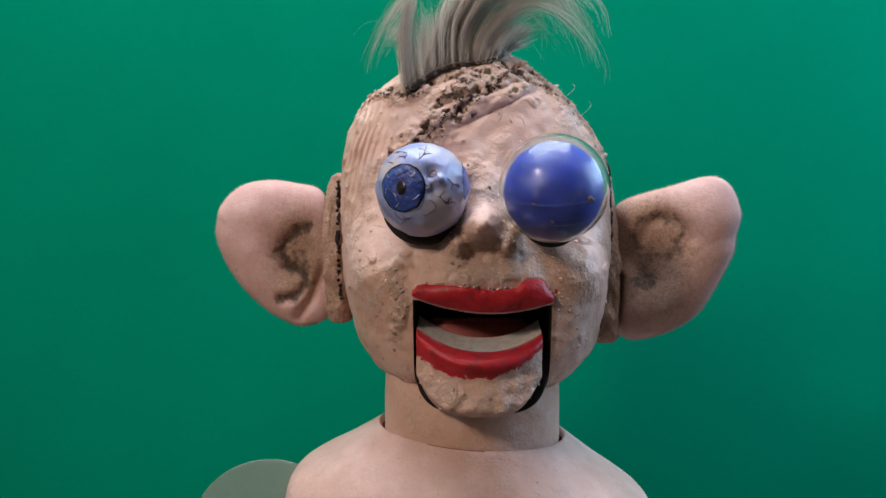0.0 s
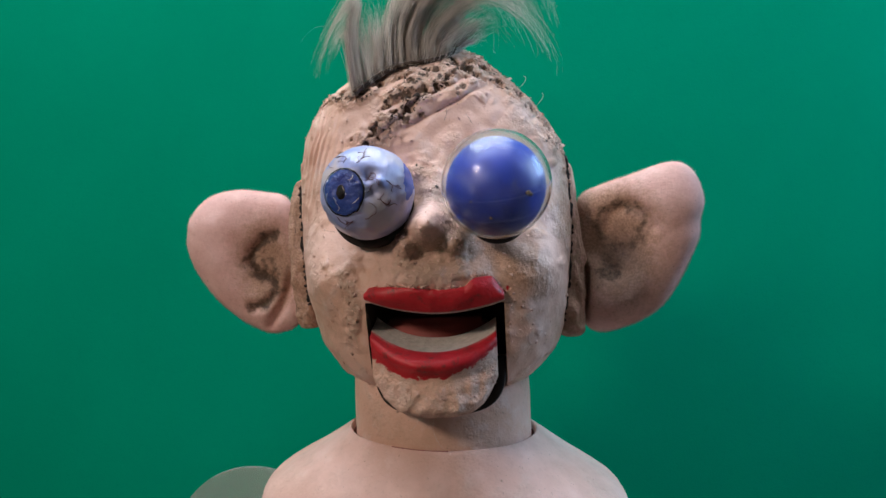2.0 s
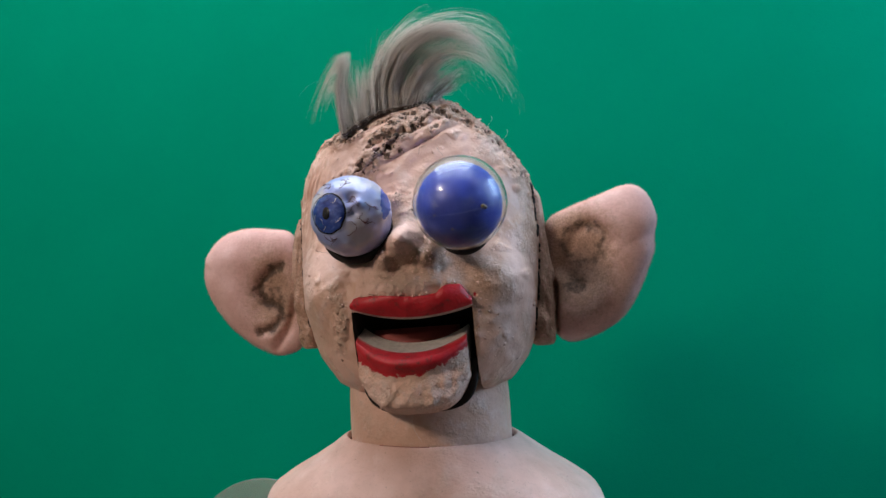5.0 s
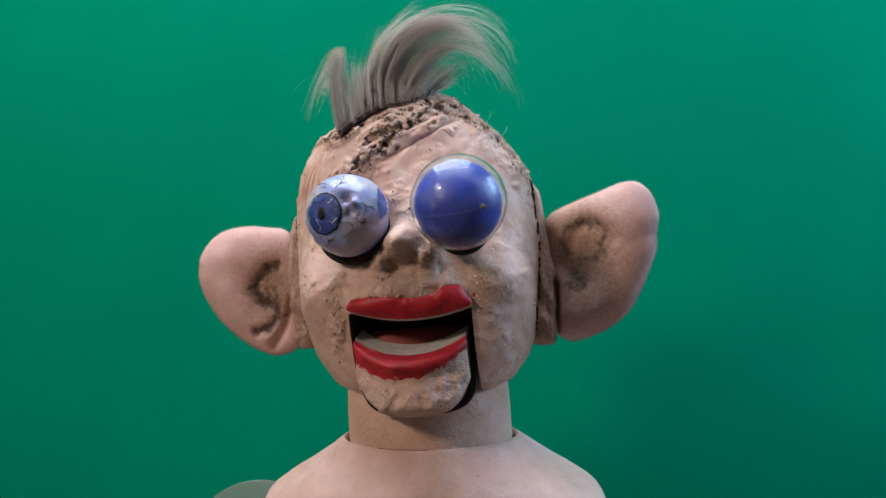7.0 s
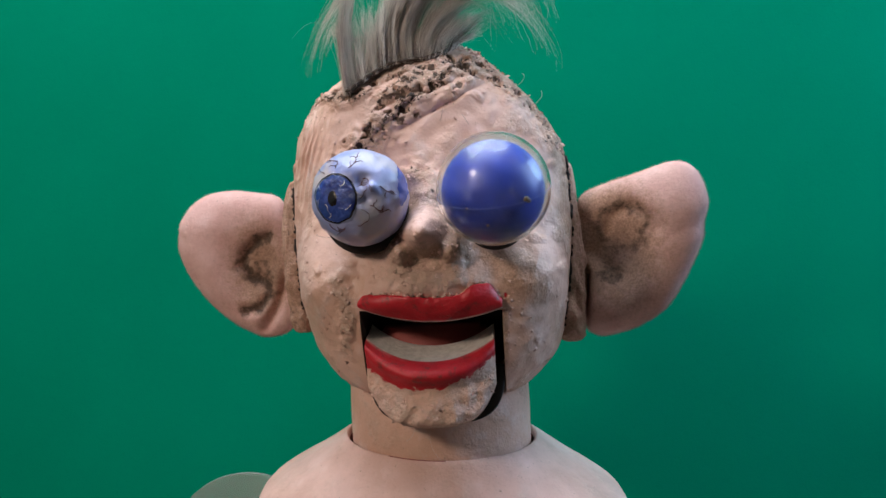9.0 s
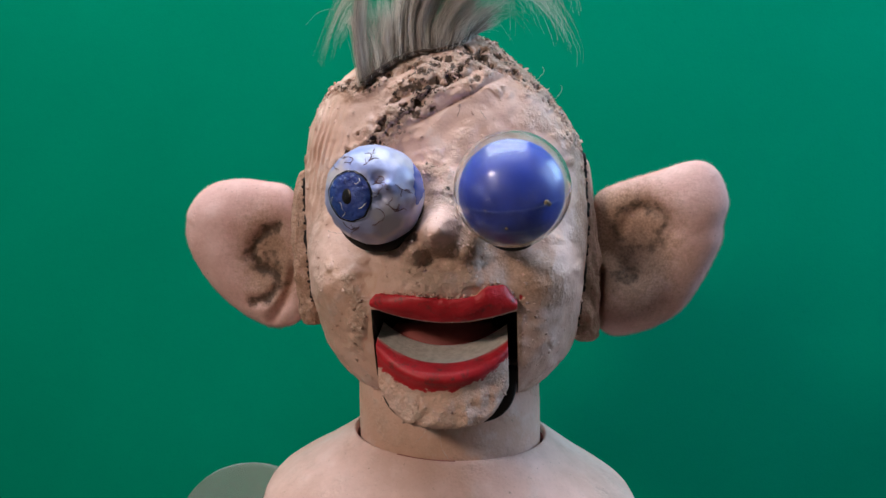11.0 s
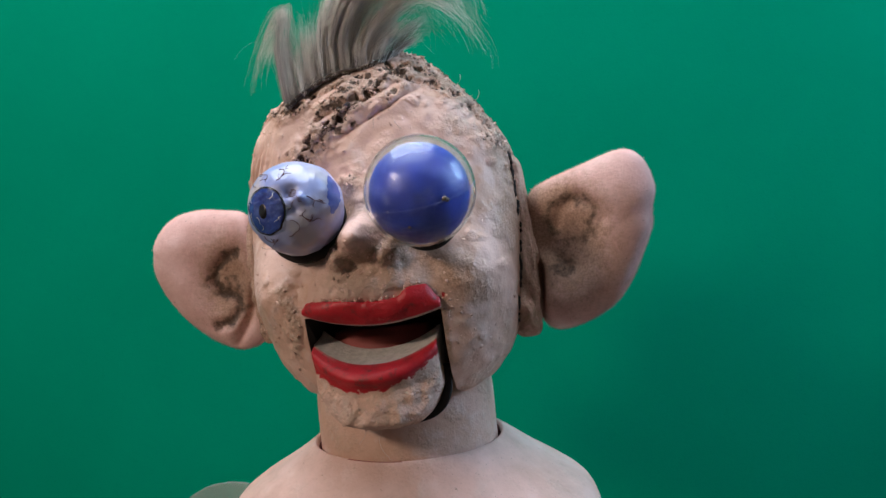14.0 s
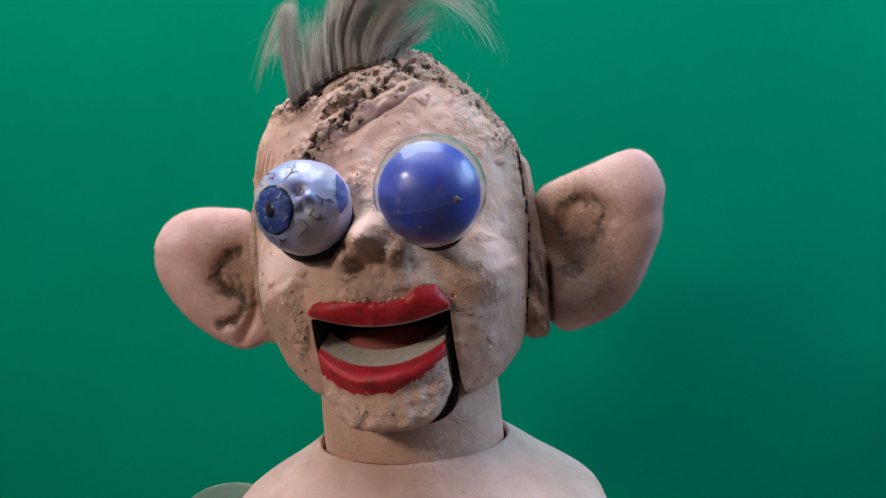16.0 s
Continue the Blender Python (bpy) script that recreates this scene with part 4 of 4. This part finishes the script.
def toy_eyeball():
    eye = tagged(new("toy_eyeball"), "bloodshot toy eyeball in crumpled glossy foil with a blue iris", "toy eye")
    eye.matrix_world = Matrix.Translation(BALL_L)
    bpy.context.view_layer.update()
    bm = bmesh.new()
    bmesh.ops.create_icosphere(bm, subdivisions=6, radius=1.0)
    for v in bm.verts:
        d = v.co.normalized()
        v.co = BALL_L + d * (R_L + dent(d))
    part("ball", bm, MAT_FOIL, eye, "pale lavender crumpled foil ball")
    part("iris", cap_bm(0.485, 0.00035), MAT_IRIS, eye, "glossy blue iris")
    part("iris_rim", cap_bm(0.515, 0.00055, inner=0.475, rings=4), MAT_BLACK, eye, "thin black rim")
    part("pupil", cap_bm(0.150, 0.0006, 0.80, 1.1, 5), MAT_BLACK, eye, "black oval pupil")
    # white slivers: cracks in the print, and glints of the foil painted in
    for x, y, a, n, w in ((0.44, 0.20, 2.0, 4, 0.00055), (0.47, -0.04, 1.2, 5, 0.0006), (0.22, -0.24, 0.9, 5, 0.0004), (-0.10, -0.26, 2.6, 5, 0.00035), (0.16, 0.24, 0.6, 5, 0.0004), (-0.30, 0.20, 1.4, 4, 0.0003), (0.50, 0.10, -0.4, 3, 0.0005), (-0.42, -0.12, 0.4, 4, 0.0004), (0.05, 0.46, 2.4, 4, 0.0005), (-0.20, -0.40, 0.2, 5, 0.0004)):
        rr, pts = random.Random(int(x * 900 + y * 70)), []
        for k in range(n):
            pts.append(on_ball(x, y, 0.00042))
            a += rr.choice((-0.9, -0.3, 0.4, 0.8))
            step_long = rr.uniform(0.025, 0.07)
            x, y = x + step_long * math.cos(a), y + step_long * math.sin(a)
        part("crack", tube_bm(bmesh.new(), pts, [0.36 * w * (0.15 + 0.85 * math.sin(math.pi * (k + 0.3) / n)) for k in range(n)], 5), MAT_TORN_GLINT, eye, "white crack and painted glint on the print")
    # the blue edge of the print, far round the ball
    rows = [[on_ball(1.42 + 0.05 * noise.noise(Vector((b * 9, 0, 0))) + 0.45 * math.sin(math.pi * k) ** 0.7 * w, b, 0.0003) for w in np.linspace(0, 1, 8)] for k, b in zip(np.linspace(0.03, 0.97, 40), np.linspace(-0.35, 1.05, 40))]
    part("print_edge", grid_bm(rows), MAT_BLUE_EDGE, eye, "blue printed edge")
    rng = random.Random(5)
    starts = [(0.55, -0.05, 0.25), (0.62, 0.42, 0.6), (0.75, -0.22, -0.4), (0.30, 0.62, 1.3), (-0.02, 0.64, 1.8), (-0.30, 0.55, 2.2), (0.12, -0.62, -1.4), (0.40, -0.62, -0.9), (0.95, 0.20, 0.1), (-0.25, -0.52, -2.2)]
    for x, y, a in starts:
        bm = bmesh.new()
        stack = [(x, y, a, 7)]
        while stack:
            px, py, pa, left = stack.pop()
            pts = [on_ball(px, py, 0.00012)]
            for k in range(left):
                pa += rng.uniform(-0.9, 0.9)
                px, py = px + 0.062 * math.cos(pa), py + 0.062 * math.sin(pa)
                pts.append(on_ball(px, py, 0.00012))
                if left > 4 and rng.random() < 0.4:
                    stack.append((px, py, pa + rng.choice((-1, 1)) * 0.9, 3))
            tube_bm(bm, pts, [0.00017 - 0.00010 * i / len(pts) for i in range(len(pts))], 5)
        part("vein", bm, MAT_VEIN, eye)
    return eye


toy_eyeball()

# ---- the plastic capsule that serves as the other eye ----
def clear_plastic():
    m, nt, b = material("scuffed_clear_plastic")
    b.inputs["Base Color"].default_value = (0.93, 0.95, 0.93, 1)
    b.inputs["IOR"].default_value = 1.20
    nt.links.new(sums(nt, "ADD", 0.10, sums(nt, "MULTIPLY", step(nt, noise_tex(nt, 150, 4, 0.7), 0.45, 0.8), 0.12)), b.inputs["Roughness"])
    nt.links.new(sums(nt, "SUBTRACT", 0.99, sums(nt, "MULTIPLY", step(nt, noise_tex(nt, 130, 5, 0.75), 0.52, 0.85), 0.14)), b.inputs["Transmission Weight"])
    return m


MAT_CLEAR = clear_plastic()
MAT_BLUE = simple("blue_plastic", ((0.001, 0.014, 0.20), (0.003, 0.025, 0.30)), 0.43, 60, 0.0002)
MAT_SEAM = simple("cloudy_plastic_seam", ((0.05, 0.08, 0.24), (0.12, 0.16, 0.33)), 0.35, 200)
MAT_GLUE = simple("brown_glue", ((0.09, 0.06, 0.035), (0.17, 0.11, 0.065)), 0.5, 200, 0.0004)


def ring_bm(centre, radius, thick, tilt, a0=0.0, a1=2 * math.pi, shift=0.0):
    bm = bmesh.new()
    n = 120
    m = Matrix.Translation(centre) @ tilt
    pts = [m @ Vector((radius * math.sin(a), -radius * math.cos(a), shift)) for a in np.linspace(a0, a1, n)]
    return tube_bm(bm, pts, [thick] * n, 6)


def capsule_eye():
    ball = tagged(new("capsule_ball"), "clear plastic capsule ball with a blue ball inside", "ball")
    ball.matrix_world = Matrix.Translation(BALL_R)
    bpy.context.view_layer.update()
    bm = bmesh.new()
    bmesh.ops.create_uvsphere(bm, u_segments=96, v_segments=64, radius=R_R, matrix=Matrix.Translation(BALL_R))
    outer = set(bm.faces)
    bmesh.ops.create_uvsphere(bm, u_segments=96, v_segments=64, radius=R_R * 0.965, matrix=Matrix.Translation(BALL_R))
    bmesh.ops.reverse_faces(bm, faces=[f for f in bm.faces if f not in outer])
    shell = part("shell", bm, MAT_CLEAR, ball, "scuffed clear plastic shell")
    shell.visible_shadow = False
    bm = bmesh.new()
    bmesh.ops.create_uvsphere(bm, u_segments=96, v_segments=64, radius=R_R * 0.90, matrix=Matrix.Translation(BALL_R + Vector((-0.0003, -0.0005, -0.0013))))
    part("inner_ball", bm, MAT_BLUE, ball, "glossy deep blue ball")
    tilt = Matrix.Rotation(radians(-4), 4, "Y") @ Matrix.Rotation(radians(22), 4, "X")
    part("seam", ring_bm(BALL_R, R_R * 0.997, 0.00016, tilt, -1.5, 1.5), MAT_SEAM, ball, "cloudy moulded seam")
    part("seam", ring_bm(BALL_R, R_R * 0.90, 0.00010, tilt, -1.3, 1.4, -R_R * 0.40), MAT_SEAM, ball, "cloudy moulded seam")
    bm = bmesh.new()
    for x, z, s in ((0.55, -0.26, 0.0013), (0.59, -0.28, 0.0010), (-0.45, -0.36, 0.0006), (-0.12, -0.66, 0.0007)):
        d = Vector((x, -math.sqrt(1 - x * x - z * z), z))
        bmesh.ops.create_icosphere(bm, subdivisions=2, radius=s, matrix=Matrix.Translation(BALL_R + d * (R_R - 0.8 * s)))
    part("glue_spot", bm, MAT_GLUE, ball, "brown dried glue")
    return ball


capsule_eye()

# ---- the hairpiece ----
def hair_material():
    m, nt, b = material("grey_brown_fake_fur")
    col = ramp(nt, attr(nt, "shade"), (0.06, (0.10, 0.068, 0.054)), (0.30, (0.40, 0.315, 0.265)), (0.60, (0.66, 0.575, 0.505)), (0.90, (0.87, 0.81, 0.73)))
    nt.links.new(col, b.inputs["Base Color"])
    b.inputs["Roughness"].default_value = 0.42
    return m


MAT_HAIR = hair_material()
MAT_WEFT = simple("dark_brown_weft", ((0.035, 0.022, 0.016), (0.10, 0.065, 0.045)), 0.8, 300, 0.0006)
HAIRLINE = [(-0.0195, 0.3455, 0.4465), (-0.0085, 0.3515, 0.4558), (0.004, 0.3580, 0.4632), (0.020, 0.3605, 0.4655), (0.0315, 0.3680, 0.4705), (0.0385, 0.3930, 0.4840)]


class Fur:
    """Gathers fine tapered strands into one mesh."""

    def __init__(self, seed):
        self.verts, self.faces, self.shades, self.rng = [], [], [], random.Random(seed)

    def strand(self, root, way, length, drift, width, shade, n=14):
        rng = self.rng
        wave, sway = rng.uniform(0, 6.3), rng.uniform(0.0004, 0.0018)
        last, rings = None, []
        pts = [root + Vector(spline(way, k / n * length)) + drift * (k / n * length) ** 1.4
               + Vector((math.sin(wave + 6 * k / n), math.cos(wave + 4.5 * k / n), math.sin(wave + 5 * k / n))) * sway * (0.2 + (k / n) ** 2) for k in range(n + 1)]
        for k, q in enumerate(pts):
            d = (pts[min(k + 1, n)] - pts[max(k - 1, 0)]).normalized()
            a = d.orthogonal().normalized() if last is None else (last - d * last.dot(d)).normalized()
            b, r, first = d.cross(a), width * (1 - 0.75 * (k / n) ** 2), len(self.verts)
            last = a
            self.verts += [q + a * r, q - a * 0.5 * r + b * 0.87 * r, q - a * 0.5 * r - b * 0.87 * r]
            tone = shade * (0.70 + 0.30 * smooth(0.0, 0.22, k / n))
            self.shades += [tone] * 3
            if k:
                f = first - 3
                self.faces += [(f + i, f + (i + 1) % 3, first + (i + 1) % 3, first + i) for i in range(3)]

    def lock(self, place, way, tufts, spread=1.0, shade=0.5, back=10.0, short=0.55, width=0.000095):
        """A lock of several tufts; place: along the hairline, way: millimetres right and up from the root, back: how far it leans away."""
        rng, n = self.rng, len(way)
        base = np.array([(x, back * (k / (n - 1)), z) for k, (x, z) in enumerate(way)]) / 1000
        for _ in range(tufts):
            a, deep = min(max(place + rng.gauss(0, 0.035), 0), 1), rng.random() ** 1.5
            centre = Vector(spline(HAIRLINE, a)) + Vector((-0.003 * deep, 0.018 * deep, 0.004 * deep - 0.0006))
            guide = base * np.array([rng.uniform(0.80, 1.06), rng.uniform(0.3, 1.6), rng.uniform(0.98, 1.16)])
            lean = Vector((rng.gauss(0, 0.0050), rng.gauss(0, 0.0055), rng.gauss(0, 0.0034))) * spread
            tone, reach = min(max(rng.gauss(shade + 0.20, 0.22), 0.04), 1.0), rng.uniform(short, 1.0)
            for _ in range(rng.randint(13, 22)):
                root = centre + Vector((rng.gauss(0, 0.0010), rng.gauss(0, 0.0012), -0.0006))
                drift = lean + Vector((rng.gauss(0, 1), rng.gauss(0, 1), rng.gauss(0, 1))) * 0.0034 * spread
                self.strand(root, guide, reach * rng.uniform(0.72, 1.0), drift, width * rng.uniform(0.6, 1.2), tone + rng.gauss(0, 0.10))

    def object(self, name):
        me = bpy.data.meshes.new(name)
        me.from_pydata(self.verts, [], self.faces)
        me.attributes.new("shade", "FLOAT", "POINT").data.foreach_set("value", self.shades)
        me.polygons.foreach_set("use_smooth", [True] * len(me.polygons))
        me.materials.append(MAT_HAIR)
        return new(name, me)



def hairpiece():
    hair = tagged(new("hairpiece"), "grey-brown fake fur tuft swept into a curling quiff on the scalp", "wig")
    hair.matrix_world = Matrix.Translation(HAIRLINE[2])
    bpy.context.view_layer.update()
    bm = bmesh.new()
    tube_bm(bm, [Vector(spline(HAIRLINE, t)) + Vector((0, -0.0005, 0.0004 + 0.0008 * noise.noise(Vector((t * 30, 0, 0))))) for t in np.linspace(0, 1, 60)], [0.0008 + 0.0004 * noise.noise(Vector((t * 25, 3, 0))) for t in np.linspace(0, 1, 60)], 8)
    part("weft_band", bm, MAT_WEFT, hair, "dark stitched edge of the fur")
    # fur backing that lies on the scalp
    rows = [[Vector(spline(HAIRLINE, t)) + Vector((-0.010 * b, 0.045 * b, 0.006 * math.sin(b * 2.2) - 0.004 * b)) for b in np.linspace(0, 1, 10)] for t in np.linspace(0, 1, 40)]
    bm = grid_bm(rows)
    bmesh.ops.solidify(bm, geom=bm.faces[:], thickness=0.0012)
    part("backing", bm, MAT_WEFT, hair, "brown fabric backing")
    fur = Fur(11)
    # the quiff that curls over, from its outermost lock inwards
    fur.lock(0.34, [(0, 0), (1.6, 26), (11.6, 46), (30, 60), (51, 62), (69, 54)], 10, 1.2, 0.62, short=0.5, width=0.00011)
    fur.lock(0.40, [(0, 0), (-0.3, 23), (13, 44), (38, 54), (63, 49), (79, 35), (82, 24)], 17, 0.8, 0.50)
    fur.lock(0.46, [(0, 0), (-0.6, 18), (13, 39), (33, 49), (53, 47), (69, 32), (73, 15), (71, 10)], 20, 0.8, 0.42)
    fur.lock(0.53, [(0, 0), (1, 16), (14, 34), (34, 43), (49, 41)], 20, 1.0, 0.40)
    fur.lock(0.58, [(0, 0), (3, 15), (18, 29), (35, 35), (52, 29), (65, 17), (72, 1), (68, -11)], 11, 0.9, 0.52, short=0.45)
    fur.lock(0.64, [(0, 0), (2.5, 13), (14, 26), (30, 34), (40, 35)], 16, 1.0, 0.40)
    fur.lock(0.69, [(0, 0), (4, 12), (17, 23), (32, 28)], 16, 1.0, 0.36)
    fur.lock(0.77, [(0, 0), (6, 12), (16, 20), (25, 22)], 12, 1.0, 0.34)
    fur.lock(0.88, [(0, 0), (6, 8), (13, 14), (19, 16)], 8, 0.9, 0.24)
    fur.lock(0.92, [(0, 0), (7.6, 6.4), (15, 11), (22, 17)], 3, 0.7, 0.05, width=0.00012)
    # the locks that fall aside over the temple
    fur.lock(0.05, [(0, 0), (-2.5, 15), (-3, 34), (-0.6, 47), (-5, 46), (-16, 32), (-24, 16), (-27, 5)], 9, 0.7, 0.45, back=6, short=0.7)
    fur.lock(0.04, [(0, 0), (-3.2, 17), (-4, 34), (0.3, 49)], 8, 0.6, 0.60, back=6)
    fur.lock(0.02, [(0, 0), (-2.4, 17), (-6.6, 33), (-15, 22), (-19, 9)], 5, 0.7, 0.45, back=5)
    fur.lock(0.16, [(0, 0), (-0.8, 15), (-0.8, 29), (-1.8, 41)], 14, 1.2, 0.50, back=8, short=0.6)
    fur.lock(0.24, [(0, 0), (0.7, 12), (3.5, 29), (4, 42)], 16, 1.2, 0.48, back=8, short=0.6)
    fur.lock(0.32, [(0, 0), (0.5, 14), (5, 32), (12, 46)], 20, 1.1, 0.42, back=9, short=0.6)
    # stitched dark roots along the front edge, and flying single hairs
    rng = fur.rng
    for _ in range(230):
        a = rng.random()
        fur.strand(Vector(spline(HAIRLINE, a)) + Vector((0, -0.0006, -0.0004)), np.array([(0, 0, 0), (0.0003, 0.0002, 0.003), (0.0012, 0.001, 0.008)]), rng.uniform(0.5, 1.0), Vector((rng.gauss(0, 0.0012), 0, 0)), 0.00013, rng.uniform(0.02, 0.25), 5)
    for _ in range(240):
        a = rng.random() * 0.9
        reach = rng.uniform(0.6, 1.05)
        way = np.array([(0, 0, 0), (0.000, 0.003, 0.018), (0.007, 0.006, 0.036), (0.024, 0.008, 0.049), (0.046, 0.008, 0.046), (0.062, 0.008, 0.030)]) * (0.9 if a > 0.25 else 0.75)
        if a < 0.25:
            way[:, 0] *= rng.uniform(-0.6, 0.2)
        fur.strand(Vector(spline(HAIRLINE, a)) + Vector((0, 0.01 * rng.random(), 0)), way, reach, Vector((rng.gauss(0, 0.007), rng.gauss(0, 0.006), rng.gauss(0, 0.006))), 0.00007, 0.75)
    for _ in range(9):
        x = rng.uniform(0.0, 0.012)
        fur.strand(Vector(spline(HAIRLINE, 0.93)) + Vector((0.001, 0.002, 0)), np.array([(0, 0, 0), (0.008 + x, 0.0, 0.010), (0.020 + x, 0.0, 0.012 - x), (0.022, 0.0, 0.003)]), rng.uniform(0.5, 1.0), Vector((rng.gauss(0, 0.004), 0, rng.gauss(0, 0.004))), 0.00007, 0.03)
    furs = fur.object("fur")
    furs.parent = hair
    furs.matrix_parent_inverse = hair.matrix_world.inverted()
    tagged(furs, "fine grey-brown fibres", kind="stuff")
    return hair


hairpiece()

# ---- frosted plastic panel beside the torso ----
def frosted():
    m, nt, b = material("frosted_plastic")
    out = nt.nodes["Material Output"]
    clear, haze = nt.nodes.new("ShaderNodeBsdfTransparent"), nt.nodes.new("ShaderNodeBsdfPrincipled")
    nt.links.new(ramp(nt, noise_tex(nt, 20, 3), (0.3, (0.47, 0.48, 0.48)), (0.7, (0.51, 0.52, 0.52))), haze.inputs["Base Color"])
    haze.inputs["Roughness"].default_value = 0.7
    mix = node(nt, "ShaderNodeMixShader", Fac=0.32)
    nt.links.new(clear.outputs[0], mix.inputs[1]), nt.links.new(haze.outputs[0], mix.inputs[2])
    nt.links.new(mix.outputs[0], out.inputs[0])
    return m


def panel():
    w, top, r = 0.050, 0.228, 0.046
    outline = [(-w, 0.0)] + [(-0.0 - w * math.cos(t) , top - r + r * math.sin(t)) for t in np.linspace(0, math.pi, 40)] + [(w, 0.0)]
    rows = []
    for y, k in ((0.3980, 0.96), (0.3968, 0.985), (0.3965, 1.0), (0.4005, 1.0), (0.4002, 0.985), (0.3990, 0.96)):
        rows.append([(-0.108 + x * k, y, z * (k if z > 0.01 else 1)) for x, z in outline])
    bm = grid_bm([rows[2], rows[3]], close_u=True, caps=True)
    bmesh.ops.bevel(bm, geom=bm.edges[:], offset=0.0006, segments=2, affect="EDGES")
    ob = mesh_object("plastic_panel", bm, frosted(), False)
    ob.visible_shadow = False
    return tagged(ob, "round-topped frosted translucent plastic panel beside the puppet's shoulder", "panel")


panel()
